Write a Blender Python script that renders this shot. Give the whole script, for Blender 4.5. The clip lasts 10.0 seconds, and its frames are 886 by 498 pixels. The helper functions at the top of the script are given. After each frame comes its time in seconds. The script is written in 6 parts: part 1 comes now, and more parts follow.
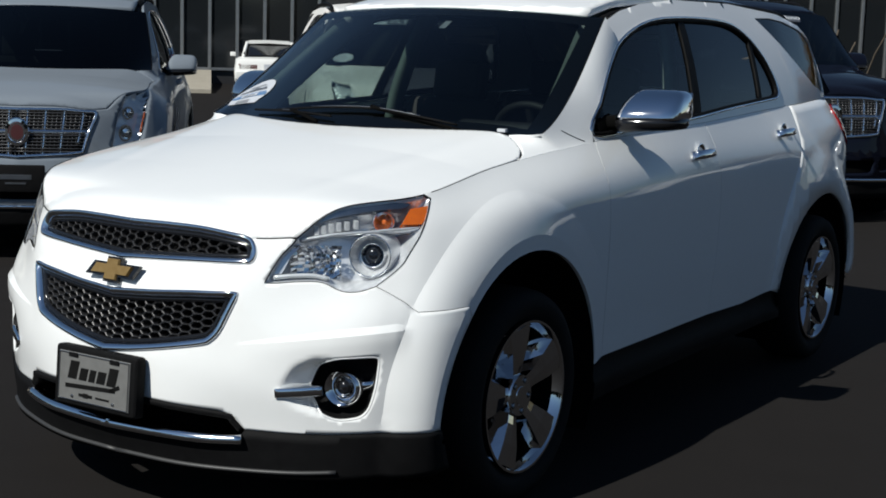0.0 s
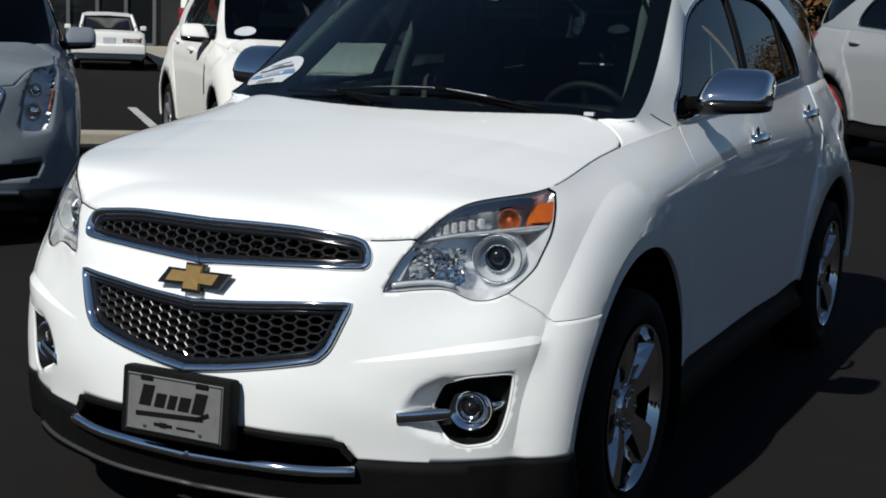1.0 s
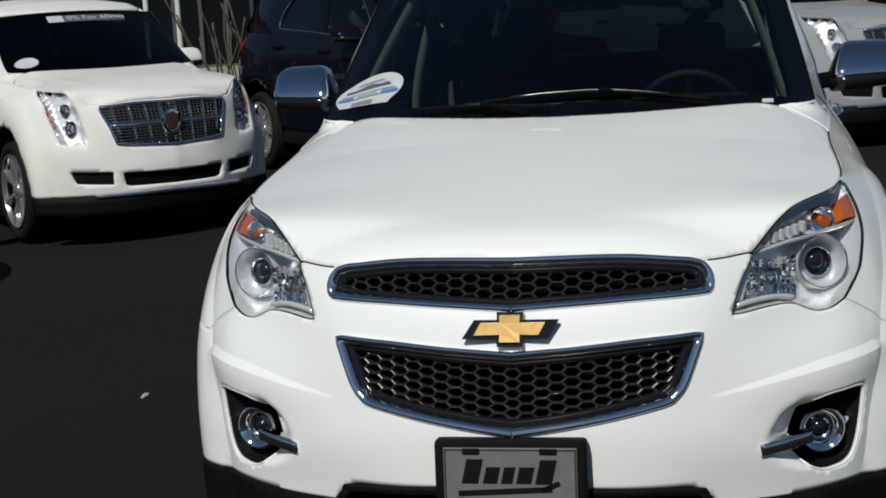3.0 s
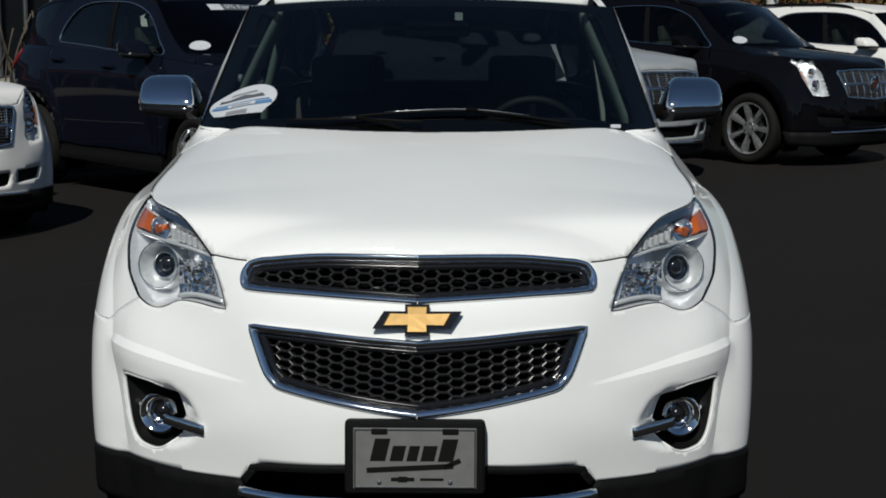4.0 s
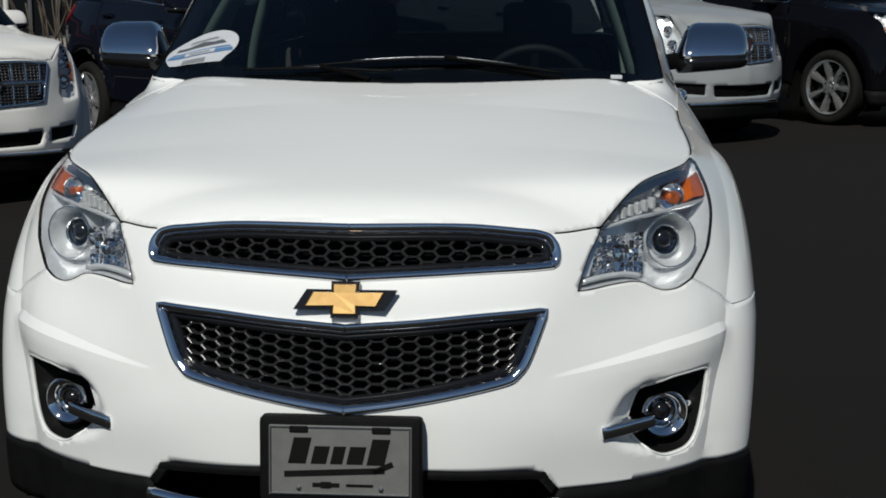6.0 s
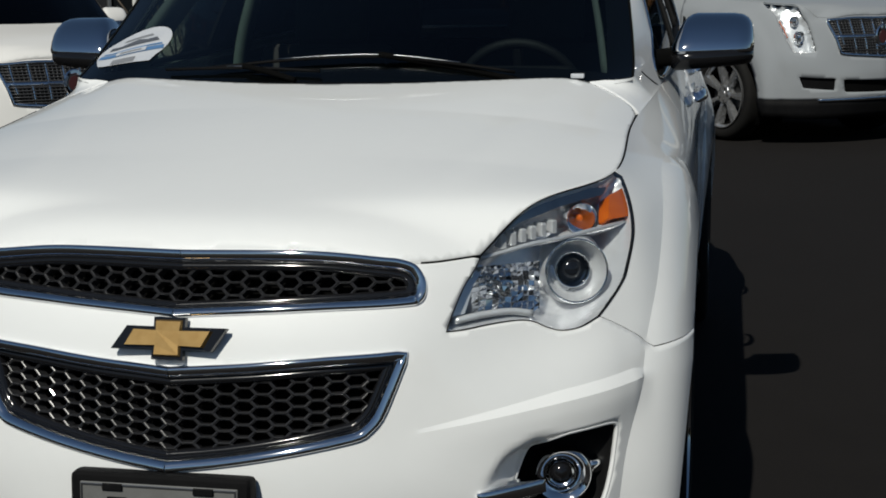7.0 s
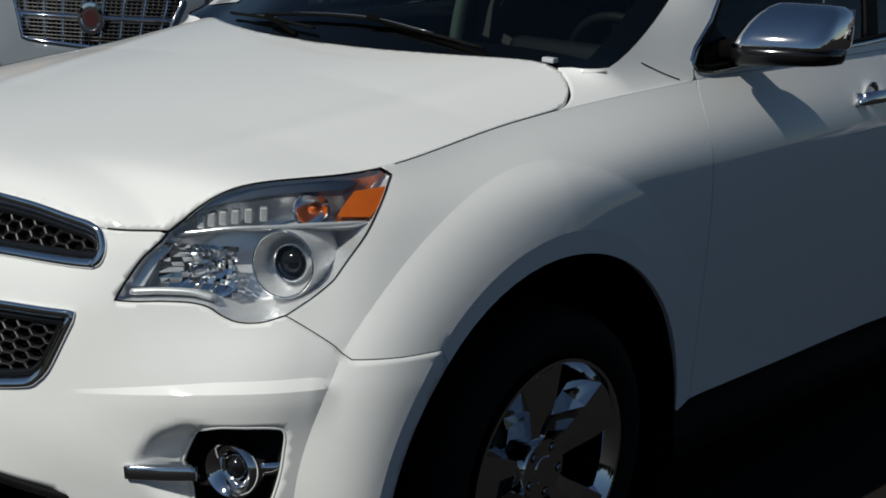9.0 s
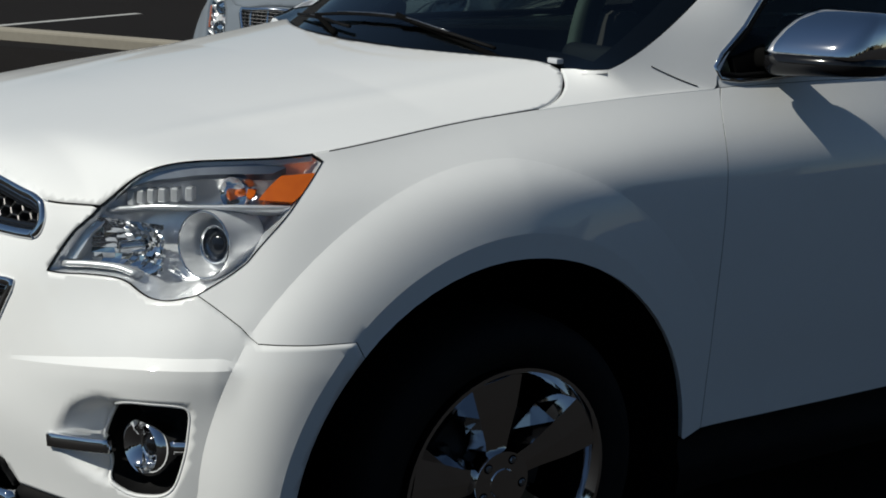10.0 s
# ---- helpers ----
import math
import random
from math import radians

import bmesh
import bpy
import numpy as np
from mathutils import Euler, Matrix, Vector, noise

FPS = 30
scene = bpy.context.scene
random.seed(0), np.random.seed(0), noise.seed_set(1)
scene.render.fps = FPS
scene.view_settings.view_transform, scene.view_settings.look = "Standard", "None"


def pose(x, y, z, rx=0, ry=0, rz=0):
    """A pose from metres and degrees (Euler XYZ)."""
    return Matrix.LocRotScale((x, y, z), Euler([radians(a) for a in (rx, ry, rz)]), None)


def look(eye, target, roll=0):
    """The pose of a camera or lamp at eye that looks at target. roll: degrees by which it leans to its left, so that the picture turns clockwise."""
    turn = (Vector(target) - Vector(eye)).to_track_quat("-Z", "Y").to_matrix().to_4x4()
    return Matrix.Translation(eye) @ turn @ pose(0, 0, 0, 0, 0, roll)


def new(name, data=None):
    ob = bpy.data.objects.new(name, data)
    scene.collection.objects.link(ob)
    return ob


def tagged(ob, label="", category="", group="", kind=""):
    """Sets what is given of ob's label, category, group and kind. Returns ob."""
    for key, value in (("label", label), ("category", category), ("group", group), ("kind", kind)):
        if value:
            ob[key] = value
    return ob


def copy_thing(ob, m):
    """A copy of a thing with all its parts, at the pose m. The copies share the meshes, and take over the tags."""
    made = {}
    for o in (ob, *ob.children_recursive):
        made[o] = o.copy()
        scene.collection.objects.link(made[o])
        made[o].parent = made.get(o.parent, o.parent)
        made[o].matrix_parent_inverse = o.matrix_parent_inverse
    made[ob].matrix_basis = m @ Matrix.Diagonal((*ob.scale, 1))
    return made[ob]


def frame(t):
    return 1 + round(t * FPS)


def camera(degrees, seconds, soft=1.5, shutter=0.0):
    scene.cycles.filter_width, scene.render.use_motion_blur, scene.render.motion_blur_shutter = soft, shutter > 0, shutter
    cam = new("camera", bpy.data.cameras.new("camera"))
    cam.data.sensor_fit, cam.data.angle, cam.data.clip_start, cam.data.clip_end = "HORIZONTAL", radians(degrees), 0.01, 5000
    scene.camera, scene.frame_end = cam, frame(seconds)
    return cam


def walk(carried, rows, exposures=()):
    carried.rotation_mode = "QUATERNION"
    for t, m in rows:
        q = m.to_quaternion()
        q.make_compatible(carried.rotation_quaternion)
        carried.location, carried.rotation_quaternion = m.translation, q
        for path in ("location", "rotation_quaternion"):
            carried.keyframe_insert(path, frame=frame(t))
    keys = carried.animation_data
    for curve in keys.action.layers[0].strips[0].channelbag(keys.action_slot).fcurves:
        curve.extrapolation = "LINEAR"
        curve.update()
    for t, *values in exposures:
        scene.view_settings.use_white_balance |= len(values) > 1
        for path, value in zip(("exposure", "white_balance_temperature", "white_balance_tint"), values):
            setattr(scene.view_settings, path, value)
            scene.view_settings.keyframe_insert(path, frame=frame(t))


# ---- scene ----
cam = camera(34.5, 10.0, soft=1.8)
PATH = [
    (0, (3.194, -3.030, 1.504), (2.107, -1.376, 1.216), 1.72),
    (0.5, (2.653, -3.030, 1.482), (1.685, -1.305, 1.187), 2.51),
    (1, (2.190, -3.026, 1.475), (1.329, -1.248, 1.160), 2.14),
    (1.5, (1.684, -3.013, 1.470), (0.934, -1.182, 1.173), 1.56),
    (2, (1.185, -2.913, 1.468), (0.532, -1.039, 1.223), 1.78),
    (2.2, (0.992, -2.926, 1.459), (0.387, -1.035, 1.223), 1.45),
    (3.3, (0.325, -3.266, 1.497), (0.058, -1.313, 1.160), -3.13),
    (3.5, (0.223, -3.352, 1.500), (0.049, -1.388, 1.168), -2.05),
    (4, (0.094, -3.495, 1.462), (0.077, -1.515, 1.181), 0.22),
    (4.5, (0.104, -3.504, 1.461), (0.117, -1.521, 1.203), 0.61),
    (5, (0.128, -3.466, 1.455), (0.127, -1.483, 1.191), 0.87),
    (5.2, (0.102, -3.431, 1.441), (0.113, -1.449, 1.169), 1.11),
    (6.3, (0.610, -2.742, 1.396), (0.384, -0.782, 1.052), -0.45),
    (6.5, (0.714, -2.620, 1.393), (0.447, -0.667, 1.057), -0.67),
    (7, (1.004, -2.408, 1.393), (0.614, -0.476, 1.051), -0.58),
    (7.5, (1.410, -2.194, 1.415), (0.807, -0.340, 0.970), -0.00),
    (8, (1.903, -1.982, 1.478), (1.037, -0.238, 1.020), 0.69),
    (8.5, (2.356, -1.697, 1.525), (1.243, -0.101, 1.061), 1.85),
    (9, (2.653, -1.383, 1.522), (1.359, 0.072, 1.063), 2.94),
    (9.5, (2.868, -1.064, 1.522), (1.415, 0.229, 1.056), 3.77),
    (10, (3.093, -0.795, 1.454), (1.501, 0.338, 1.029), 3.53),
]
walk(cam, [(t, look(eye, target, roll)) for t, eye, target, roll in PATH],
     [(0, .27, 6500, 6), (1, .07, 6500, 6), (2.0, -.20, 6560, 6), (4.5, -.26, 6650, 5), (6.5, -.26, 6700, 5), (7.5, -.38, 6750, 5), (9, -.36, 6750, 5), (10, -.14, 6750, 5)])

# ---- sun and sky ----
SUN_EL, SUN_TO = 43.5, Vector((-0.17, -1.0, 0.0)).normalized()
world = bpy.data.worlds.new("sky")
scene.world = world
world.use_nodes = True
_n = world.node_tree.nodes
_sky = _n.new("ShaderNodeTexSky")
_sky.sky_type, _sky.sun_disc = "NISHITA", False
_sky.sun_elevation, _sky.sun_rotation = radians(SUN_EL), math.atan2(SUN_TO.x, SUN_TO.y)
_sky.air_density, _sky.dust_density, _sky.ozone_density = 1.0, 0.1, 4.0
_n["Background"].inputs["Strength"].default_value = 0.050
world.node_tree.links.new(_sky.outputs[0], _n["Background"].inputs["Color"])
_sun = bpy.data.lights.new("sun", "SUN")
_sun.energy, _sun.angle, _sun.color = 4.4, radians(0.53), (1.0, 0.97, 0.925)
sun = new("sun", _sun)
_to = Vector((SUN_TO.x * math.cos(radians(SUN_EL)), SUN_TO.y * math.cos(radians(SUN_EL)), math.sin(radians(SUN_EL))))
sun.matrix_world = look(_to * 50, (0, 0, 0))

# ---- materials ----
def material(name, color, rough=.5, metal=0.0, coat=0.0, grain=None, bump=0.0, bump_scale=200.0, tint=None, spread=.25, spec=.5, object_color=False, coords="Object"):
    """A surface: base colour broken up by two scales of noise, and fine relief. grain: scale of the coarse variation; tint: the colour it goes to."""
    m = bpy.data.materials.new(name)
    m.use_nodes = True
    t = m.node_tree
    b = t.nodes["Principled BSDF"]
    b.inputs["Base Color"].default_value = (*color, 1)
    b.inputs["Roughness"].default_value, b.inputs["Metallic"].default_value = rough, metal
    b.inputs["Coat Weight"].default_value, b.inputs["Coat Roughness"].default_value = coat, .02
    b.inputs["Specular IOR Level"].default_value = spec
    where = t.nodes.new("ShaderNodeTexCoord")
    if grain:
        mixed = t.nodes.new("ShaderNodeMix")
        mixed.data_type = "RGBA"
        mixed.inputs["A"].default_value = (*color, 1)
        mixed.inputs["B"].default_value = (*(tint or [c * .7 for c in color]), 1)
        fac = None
        for scale, weight in ((grain, .6), (grain * 14, .4)):
            n = t.nodes.new("ShaderNodeTexNoise")
            n.inputs["Scale"].default_value, n.inputs["Detail"].default_value = scale, 5
            t.links.new(where.outputs[coords], n.inputs["Vector"])
            k = t.nodes.new("ShaderNodeMapRange")
            k.inputs["From Min"].default_value, k.inputs["From Max"].default_value = .5 - spread, .5 + spread
            k.inputs["To Max"].default_value = weight
            t.links.new(n.outputs["Fac"], k.inputs["Value"])
            if fac is None:
                fac = k.outputs[0]
            else:
                add = t.nodes.new("ShaderNodeMath")
                t.links.new(fac, add.inputs[0]), t.links.new(k.outputs[0], add.inputs[1])
                fac = add.outputs[0]
        t.links.new(fac, mixed.inputs["Factor"])
        if object_color:
            info = t.nodes.new("ShaderNodeObjectInfo")
            t.links.new(info.outputs["Color"], mixed.inputs["A"])
            t.links.new(info.outputs["Color"], mixed.inputs["B"])
        t.links.new(mixed.outputs["Result"], b.inputs["Base Color"])
    elif object_color:
        info = t.nodes.new("ShaderNodeObjectInfo")
        t.links.new(info.outputs["Color"], b.inputs["Base Color"])
    if bump:
        n = t.nodes.new("ShaderNodeTexNoise")
        n.inputs["Scale"].default_value, n.inputs["Detail"].default_value = bump_scale, 4
        t.links.new(where.outputs[coords], n.inputs["Vector"])
        k = t.nodes.new("ShaderNodeBump")
        k.inputs["Strength"].default_value, k.inputs["Distance"].default_value = bump, .004
        t.links.new(n.outputs["Fac"], k.inputs["Height"])
        t.links.new(k.outputs[0], b.inputs["Normal"])
    return m


def glass(name, tint, ior=1.5, gloss=1.0):
    """A pane: what lies behind shows through its tint, and its face mirrors more at a slant."""
    m = bpy.data.materials.new(name)
    m.use_nodes = True
    t = m.node_tree
    t.nodes.remove(t.nodes["Principled BSDF"])
    clear, shine, mixed, slant, f = (t.nodes.new("ShaderNode" + k) for k in ("BsdfTransparent", "BsdfGlossy", "MixShader", "LayerWeight", "MapRange"))
    clear.inputs["Color"].default_value = (*tint, 1)
    shine.inputs["Roughness"].default_value = 0.01
    slant.inputs["Blend"].default_value = .5
    power = t.nodes.new("ShaderNodeMath")
    power.operation = "POWER"
    power.inputs[1].default_value = 4.0
    least = ((ior - 1) / (ior + 1)) ** 2
    f.inputs["To Min"].default_value, f.inputs["To Max"].default_value = least, 1.0
    t.links.new(slant.outputs["Facing"], power.inputs[0]), t.links.new(power.outputs[0], f.inputs["Value"])
    shine.inputs["Color"].default_value = (gloss, gloss, gloss, 1)
    t.links.new(f.outputs[0], mixed.inputs[0]), t.links.new(clear.outputs[0], mixed.inputs[1]), t.links.new(shine.outputs[0], mixed.inputs[2])
    t.links.new(mixed.outputs[0], t.nodes["Material Output"].inputs[0])
    return m


WHITE = material("white_paint", (.78, .79, .79), .5, coat=.9, grain=2.2, tint=(.755, .765, .765), spec=.25)
WHITE.node_tree.nodes["Principled BSDF"].inputs["Coat Roughness"].default_value = .035
PAINT = material("car_paint", (.5, .5, .5), .5, coat=.45, object_color=True, spec=0.0)
CHROME = material("chrome", (.82, .83, .85), .05, 1.0)
WHEEL = material("wheel_chrome", (.62, .63, .65), .07, 1.0)
SATIN = material("satin_metal", (.42, .43, .45), .3, 1.0, grain=30)
BLACK = material("black_plastic", (.0035, .0035, .0038), .6, grain=30, tint=(.007, .007, .0075), bump=.25, bump_scale=900, spec=.08)
GLOSSBLACK = material("gloss_black", (.008, .008, .009), .12)
GRILLE = material("grille_plastic", (.020, .020, .022), .34, coat=.25, grain=30, tint=(.030, .030, .032))
LIP = material("grey_plastic", (.035, .035, .036), .5, grain=40)
RUBBER = material("tyre_rubber", (.006, .006, .006), .8, grain=18, tint=(.011, .0105, .01), bump=.3, bump_scale=120, spec=.15)
# Near-black for some black parts, and for recesses whose shade is in the colour.
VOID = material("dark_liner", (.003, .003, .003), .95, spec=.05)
GOLD = material("gold_metal", (.40, .26, .10), .34, .7, grain=60, tint=(.29, .17, .055))
AMBER = material("amber_lens", (.75, .16, .006), .12, coat=1.0, grain=60, tint=(.55, .09, .004))
RED = material("red_lens", (.32, .008, .008), .12, coat=1.0, grain=60)
REFLECTOR = material("lamp_reflector", (.86, .87, .88), .1, 1.0, bump=.5, bump_scale=26)
LAMPGREY = material("lamp_housing", (.90, .90, .91), .24, .55, grain=40, tint=(.74, .74, .76), bump=.25, bump_scale=70)
SHROUD = material("silver_shroud", (.84, .84, .85), .3, .35, grain=40)
DISC = material("brake_steel", (.02, .02, .021), .5, .3, grain=30)
PLATE = material("grey_plate", (.21, .21, .205), .4, .3, grain=25)
PLATEDARK = material("plate_lettering", (.006, .006, .006), .7, grain=60, spec=.1)
DASH = material("dashboard_vinyl", (.013, .013, .0145), .6, grain=30, bump=.3, bump_scale=400)
TRIM = material("pale_cloth_trim", (.19, .225, .21), .8, grain=20, bump=.2, bump_scale=500)
SEAT = material("seat_cloth", (.045, .043, .04), .85, grain=25, bump=.4, bump_scale=500)
DECAL = material("white_sticker", (.56, .57, .59), .35, grain=14, tint=(.40, .43, .48))
DECALBLUE = material("blue_print", (.10, .22, .42), .35, grain=20)
DECALGREY = material("grey_print", (.24, .25, .27), .4, grain=30)
DECALDARK = material("dark_print", (.10, .11, .13), .4, grain=30)
GLASS = glass("windshield_glass", (.42, .48, .47), 1.5)
SIDEGLASS = glass("front_side_glass", (.48, .58, .54), 1.5, .6)
TINTED = glass("tinted_glass", (.045, .055, .065), 1.5, .6)
LENS = glass("clear_lens", (.92, .94, .95), 1.42)

# ---- mesh helpers ----
def link_mesh(name, verts, faces, mat, parent=None, label="", smooth=True, weld=False, creases=None):
    """One mesh object from corners and faces, under its thing if one is given."""
    me = bpy.data.meshes.new(name)
    me.from_pydata([tuple(v) for v in verts], [], [tuple(f) for f in faces])
    if weld:
        bm = bmesh.new()
        bm.from_mesh(me)
        bmesh.ops.remove_doubles(bm, verts=bm.verts, dist=1e-5)
        bm.to_mesh(me), bm.free()
    me.polygons.foreach_set("use_smooth", [smooth] * len(me.polygons))
    if creases:                      # edges along these lines stay sharp
        co = np.empty(len(me.vertices) * 3)
        me.vertices.foreach_get("co", co)
        co = np.abs(co.reshape(-1, 3) * (1, 0, 0)) + co.reshape(-1, 3) * (0, 1, 1)
        on = np.zeros(len(co), int)
        for k, line in enumerate(creases):
            on[np.min(np.linalg.norm(co[:, None] - np.asarray(line)[None], axis=2), axis=1) < 2e-4] = k + 1
        ends = np.empty(len(me.edges) * 2, int)
        me.edges.foreach_get("vertices", ends)
        a, b = on[ends[0::2]], on[ends[1::2]]
        me.edges.foreach_set("use_edge_sharp", (a > 0) & (a == b))
    me.materials.append(mat)
    me.update()
    ob = new(name, me)
    if parent:
        ob.parent = parent
    return tagged(ob, label)


def part(name, bm, mat, parent, label="", smooth=True, sharp=35):
    """A bmesh as one mesh object under a thing or a part."""
    me = bpy.data.meshes.new(name)
    bm.to_mesh(me)
    bm.free()
    me.polygons.foreach_set("use_smooth", [smooth] * len(me.polygons))
    if smooth:
        me.set_sharp_from_angle(angle=radians(sharp))
    me.materials.append(mat)
    ob = new(name, me)
    ob.parent = parent
    return tagged(ob, label)


def thing(name, label, category, m=None, group="", kind=""):
    """An empty at the base of a thing, to parent its parts."""
    ob = tagged(new(name), label, category, group, kind)
    ob.empty_display_size = .1
    if m is not None:
        ob.matrix_basis = m
    return ob


def box(bm, size, m=None, bevel=0.0, steps=2):
    """Adds a box, its edges rounded, to a bmesh."""
    made = bmesh.ops.create_cube(bm, size=1.0, matrix=(m or Matrix()) @ Matrix.Diagonal((*size, 1)))
    if bevel:
        edges = list({e for v in made["verts"] for e in v.link_edges})
        bmesh.ops.bevel(bm, geom=edges, offset=bevel, segments=steps, profile=.6, affect="EDGES", clamp_overlap=True)
    return bm


def lathe(profile, steps=32, axis="x"):
    """Corners and faces of a profile (r, h) turned round an axis."""
    verts, faces, n = [], [], len(profile)
    for k in range(steps):
        c, s = math.cos(2 * math.pi * k / steps), math.sin(2 * math.pi * k / steps)
        for r, h in profile:
            verts.append((h, r * c, r * s) if axis == "x" else ((r * c, h, r * s) if axis == "y" else (r * c, r * s, h)))
    for k in range(steps):
        a, b = k * n, (k + 1) % steps * n
        faces += [(a + i, a + i + 1, b + i + 1, b + i) for i in range(n - 1)]
    return verts, faces


def add_lathe(bm, profile, steps, axis, m):
    verts, faces = lathe(profile, steps, axis)
    vs = [bm.verts.new(m @ Vector(v)) for v in verts]
    for f in faces:
        q = list(dict.fromkeys(vs[i] for i in f))
        if len(q) > 2:
            try:
                bm.faces.new(q)
            except ValueError:
                pass
    return bm


def sweep(path, normals, profile, closed=False):
    """Corners and faces of a profile [(aside, out), ...] carried along a path whose normals are given."""
    path, normals = np.asarray(path, float), np.asarray(normals, float)
    n, k = len(path), len(profile)
    ahead = np.roll(path, -1, 0) - np.roll(path, 1, 0) if closed else np.gradient(path, axis=0)
    side = np.cross(ahead, normals)
    side /= np.linalg.norm(side, axis=1)[:, None] + 1e-12
    verts = np.concatenate([[path[i] + a * side[i] + b * normals[i] for a, b in profile] for i in range(n)])
    faces = []
    for i in range(n if closed else n - 1):
        j = (i + 1) % n
        faces += [(i * k + a, i * k + (a + 1) % k, j * k + (a + 1) % k, j * k + a) for a in range(k)]
    if not closed:
        faces += [tuple(range(k))[::-1], tuple(range((n - 1) * k, n * k))]
    return verts, faces


def tube(path, r, steps=8, closed=False):
    """A round tube along a path."""
    path = np.asarray(path, float)
    ahead = np.roll(path, -1, 0) - np.roll(path, 1, 0) if closed else np.gradient(path, axis=0)
    ahead = ahead / (np.linalg.norm(ahead, axis=1)[:, None] + 1e-12)
    n = np.eye(3)[np.argmin(np.abs(ahead[0]))]
    normals = []
    for a in ahead:
        n = n - a * (n @ a)
        n = n / np.linalg.norm(n)
        normals.append(n)
    return sweep(path, normals, [(r * math.cos(a), r * math.sin(a)) for a in np.arange(steps) * 2 * math.pi / steps], closed)


def smooth_line(points, n=12, closed=False):
    """A Catmull-Rom line through points, n steps to each stretch."""
    p = np.asarray(points, float)
    if closed:
        q = np.concatenate([p[-1:], p, p[:2]])
        m = len(p)
        out = []
        for i in range(m):
            a, b, c, d = q[i], q[i + 1], q[i + 2], q[i + 3]
            for s in np.arange(n) / n:
                out.append(b + .5 * s * (c - a + s * (2 * a - 5 * b + 4 * c - d + s * (3 * (b - c) + d - a))))
        return np.array(out)
    return through_points(p, np.linspace(0, len(p) - 1, n * (len(p) - 1) + 1), 0)


def inside(p, poly):
    """Which of the points p lie in a polygon."""
    x, y, hit = p[:, 0], p[:, 1], np.zeros(len(p), bool)
    for (x0, y0), (x1, y1) in zip(poly, np.roll(poly, -1, 0)):
        cross = (y0 > y) != (y1 > y)
        hit ^= cross & (x < (x1 - x0) * (y - y0) / (y1 - y0 + 1e-15) + x0)
    return hit


def resample(poly, step, closed=True):
    """A line cut into steps no longer than given; its corners stay."""
    p = np.asarray(poly, float)
    q = np.roll(p, -1, 0) if closed else p[1:]
    out = []
    for a, b in zip(p, q):
        n = max(1, int(math.ceil(np.linalg.norm(b - a) / step)))
        out += [a + (b - a) * k / n for k in range(n)]
    if not closed:
        out.append(p[-1])
    return np.array(out)


def fill(poly, holes, step, lines=()):
    """Triangles that fill an outline in the plane, with an even grid within and holes left open."""
    from mathutils.geometry import delaunay_2d_cdt
    loops = [resample(poly, step)] + [resample(h, step) for h in holes]
    lo, hi = loops[0].min(0), loops[0].max(0)
    gx, gy = np.meshgrid(np.arange(lo[0], hi[0], step), np.arange(lo[1], hi[1], step * .87))
    gx = gx + (np.arange(len(gx)) % 2)[:, None] * step / 2
    grid = np.stack([gx.ravel(), gy.ravel()], 1)
    ok = inside(grid, loops[0])
    for h in loops[1:]:
        ok &= ~inside(grid, h)
    lines = [resample(l, step * .6, False) for l in lines]
    rim = np.concatenate(loops + lines)
    grid = grid[ok]
    if len(grid):
        near = np.ones(len(grid), bool)
        for chunk in np.array_split(rim, max(1, len(rim) // 200)):
            near &= (np.linalg.norm(grid[:, None] - chunk[None], axis=2) > step * .55).all(1)
        grid = grid[near]
    edges, at = [], 0
    for l in loops:
        edges += [(at + i, at + (i + 1) % len(l)) for i in range(len(l))]
        at += len(l)
    for l in lines:      # creases that edges must follow
        edges += [(at + i, at + i + 1) for i in range(len(l) - 1)]
        at += len(l)
    pts = np.concatenate([rim, grid])
    got = delaunay_2d_cdt([Vector(p) for p in pts], edges, [], 0, 1e-7)
    v = np.array([tuple(p) for p in got[0]])
    f = np.array([t for t in got[2]])
    mid = v[f].mean(1)
    keep = inside(mid, loops[0])
    for h in loops[1:]:
        keep &= ~inside(mid, h)
    f = f[keep]
    a, b, c = v[f[:, 0]], v[f[:, 1]], v[f[:, 2]]
    area = (b[:, 0] - a[:, 0]) * (c[:, 1] - a[:, 1]) - (b[:, 1] - a[:, 1]) * (c[:, 0] - a[:, 0])
    longest = np.maximum(np.maximum(((b - a) ** 2).sum(1), ((c - b) ** 2).sum(1)), ((a - c) ** 2).sum(1))
    outline = {(round(x, 6), round(y, 6)) for l in loops for x, y in l}
    edge = np.array([(round(x, 6), round(y, 6)) in outline for x, y in v])
    ok = (np.abs(area) > 1e-10) & ~(edge[f].all(1) & (np.abs(area) < .04 * longest))     # no slivers along the rim
    f, area = f[ok], area[ok]
    f[area < 0] = f[area < 0][:, ::-1]
    return v, f


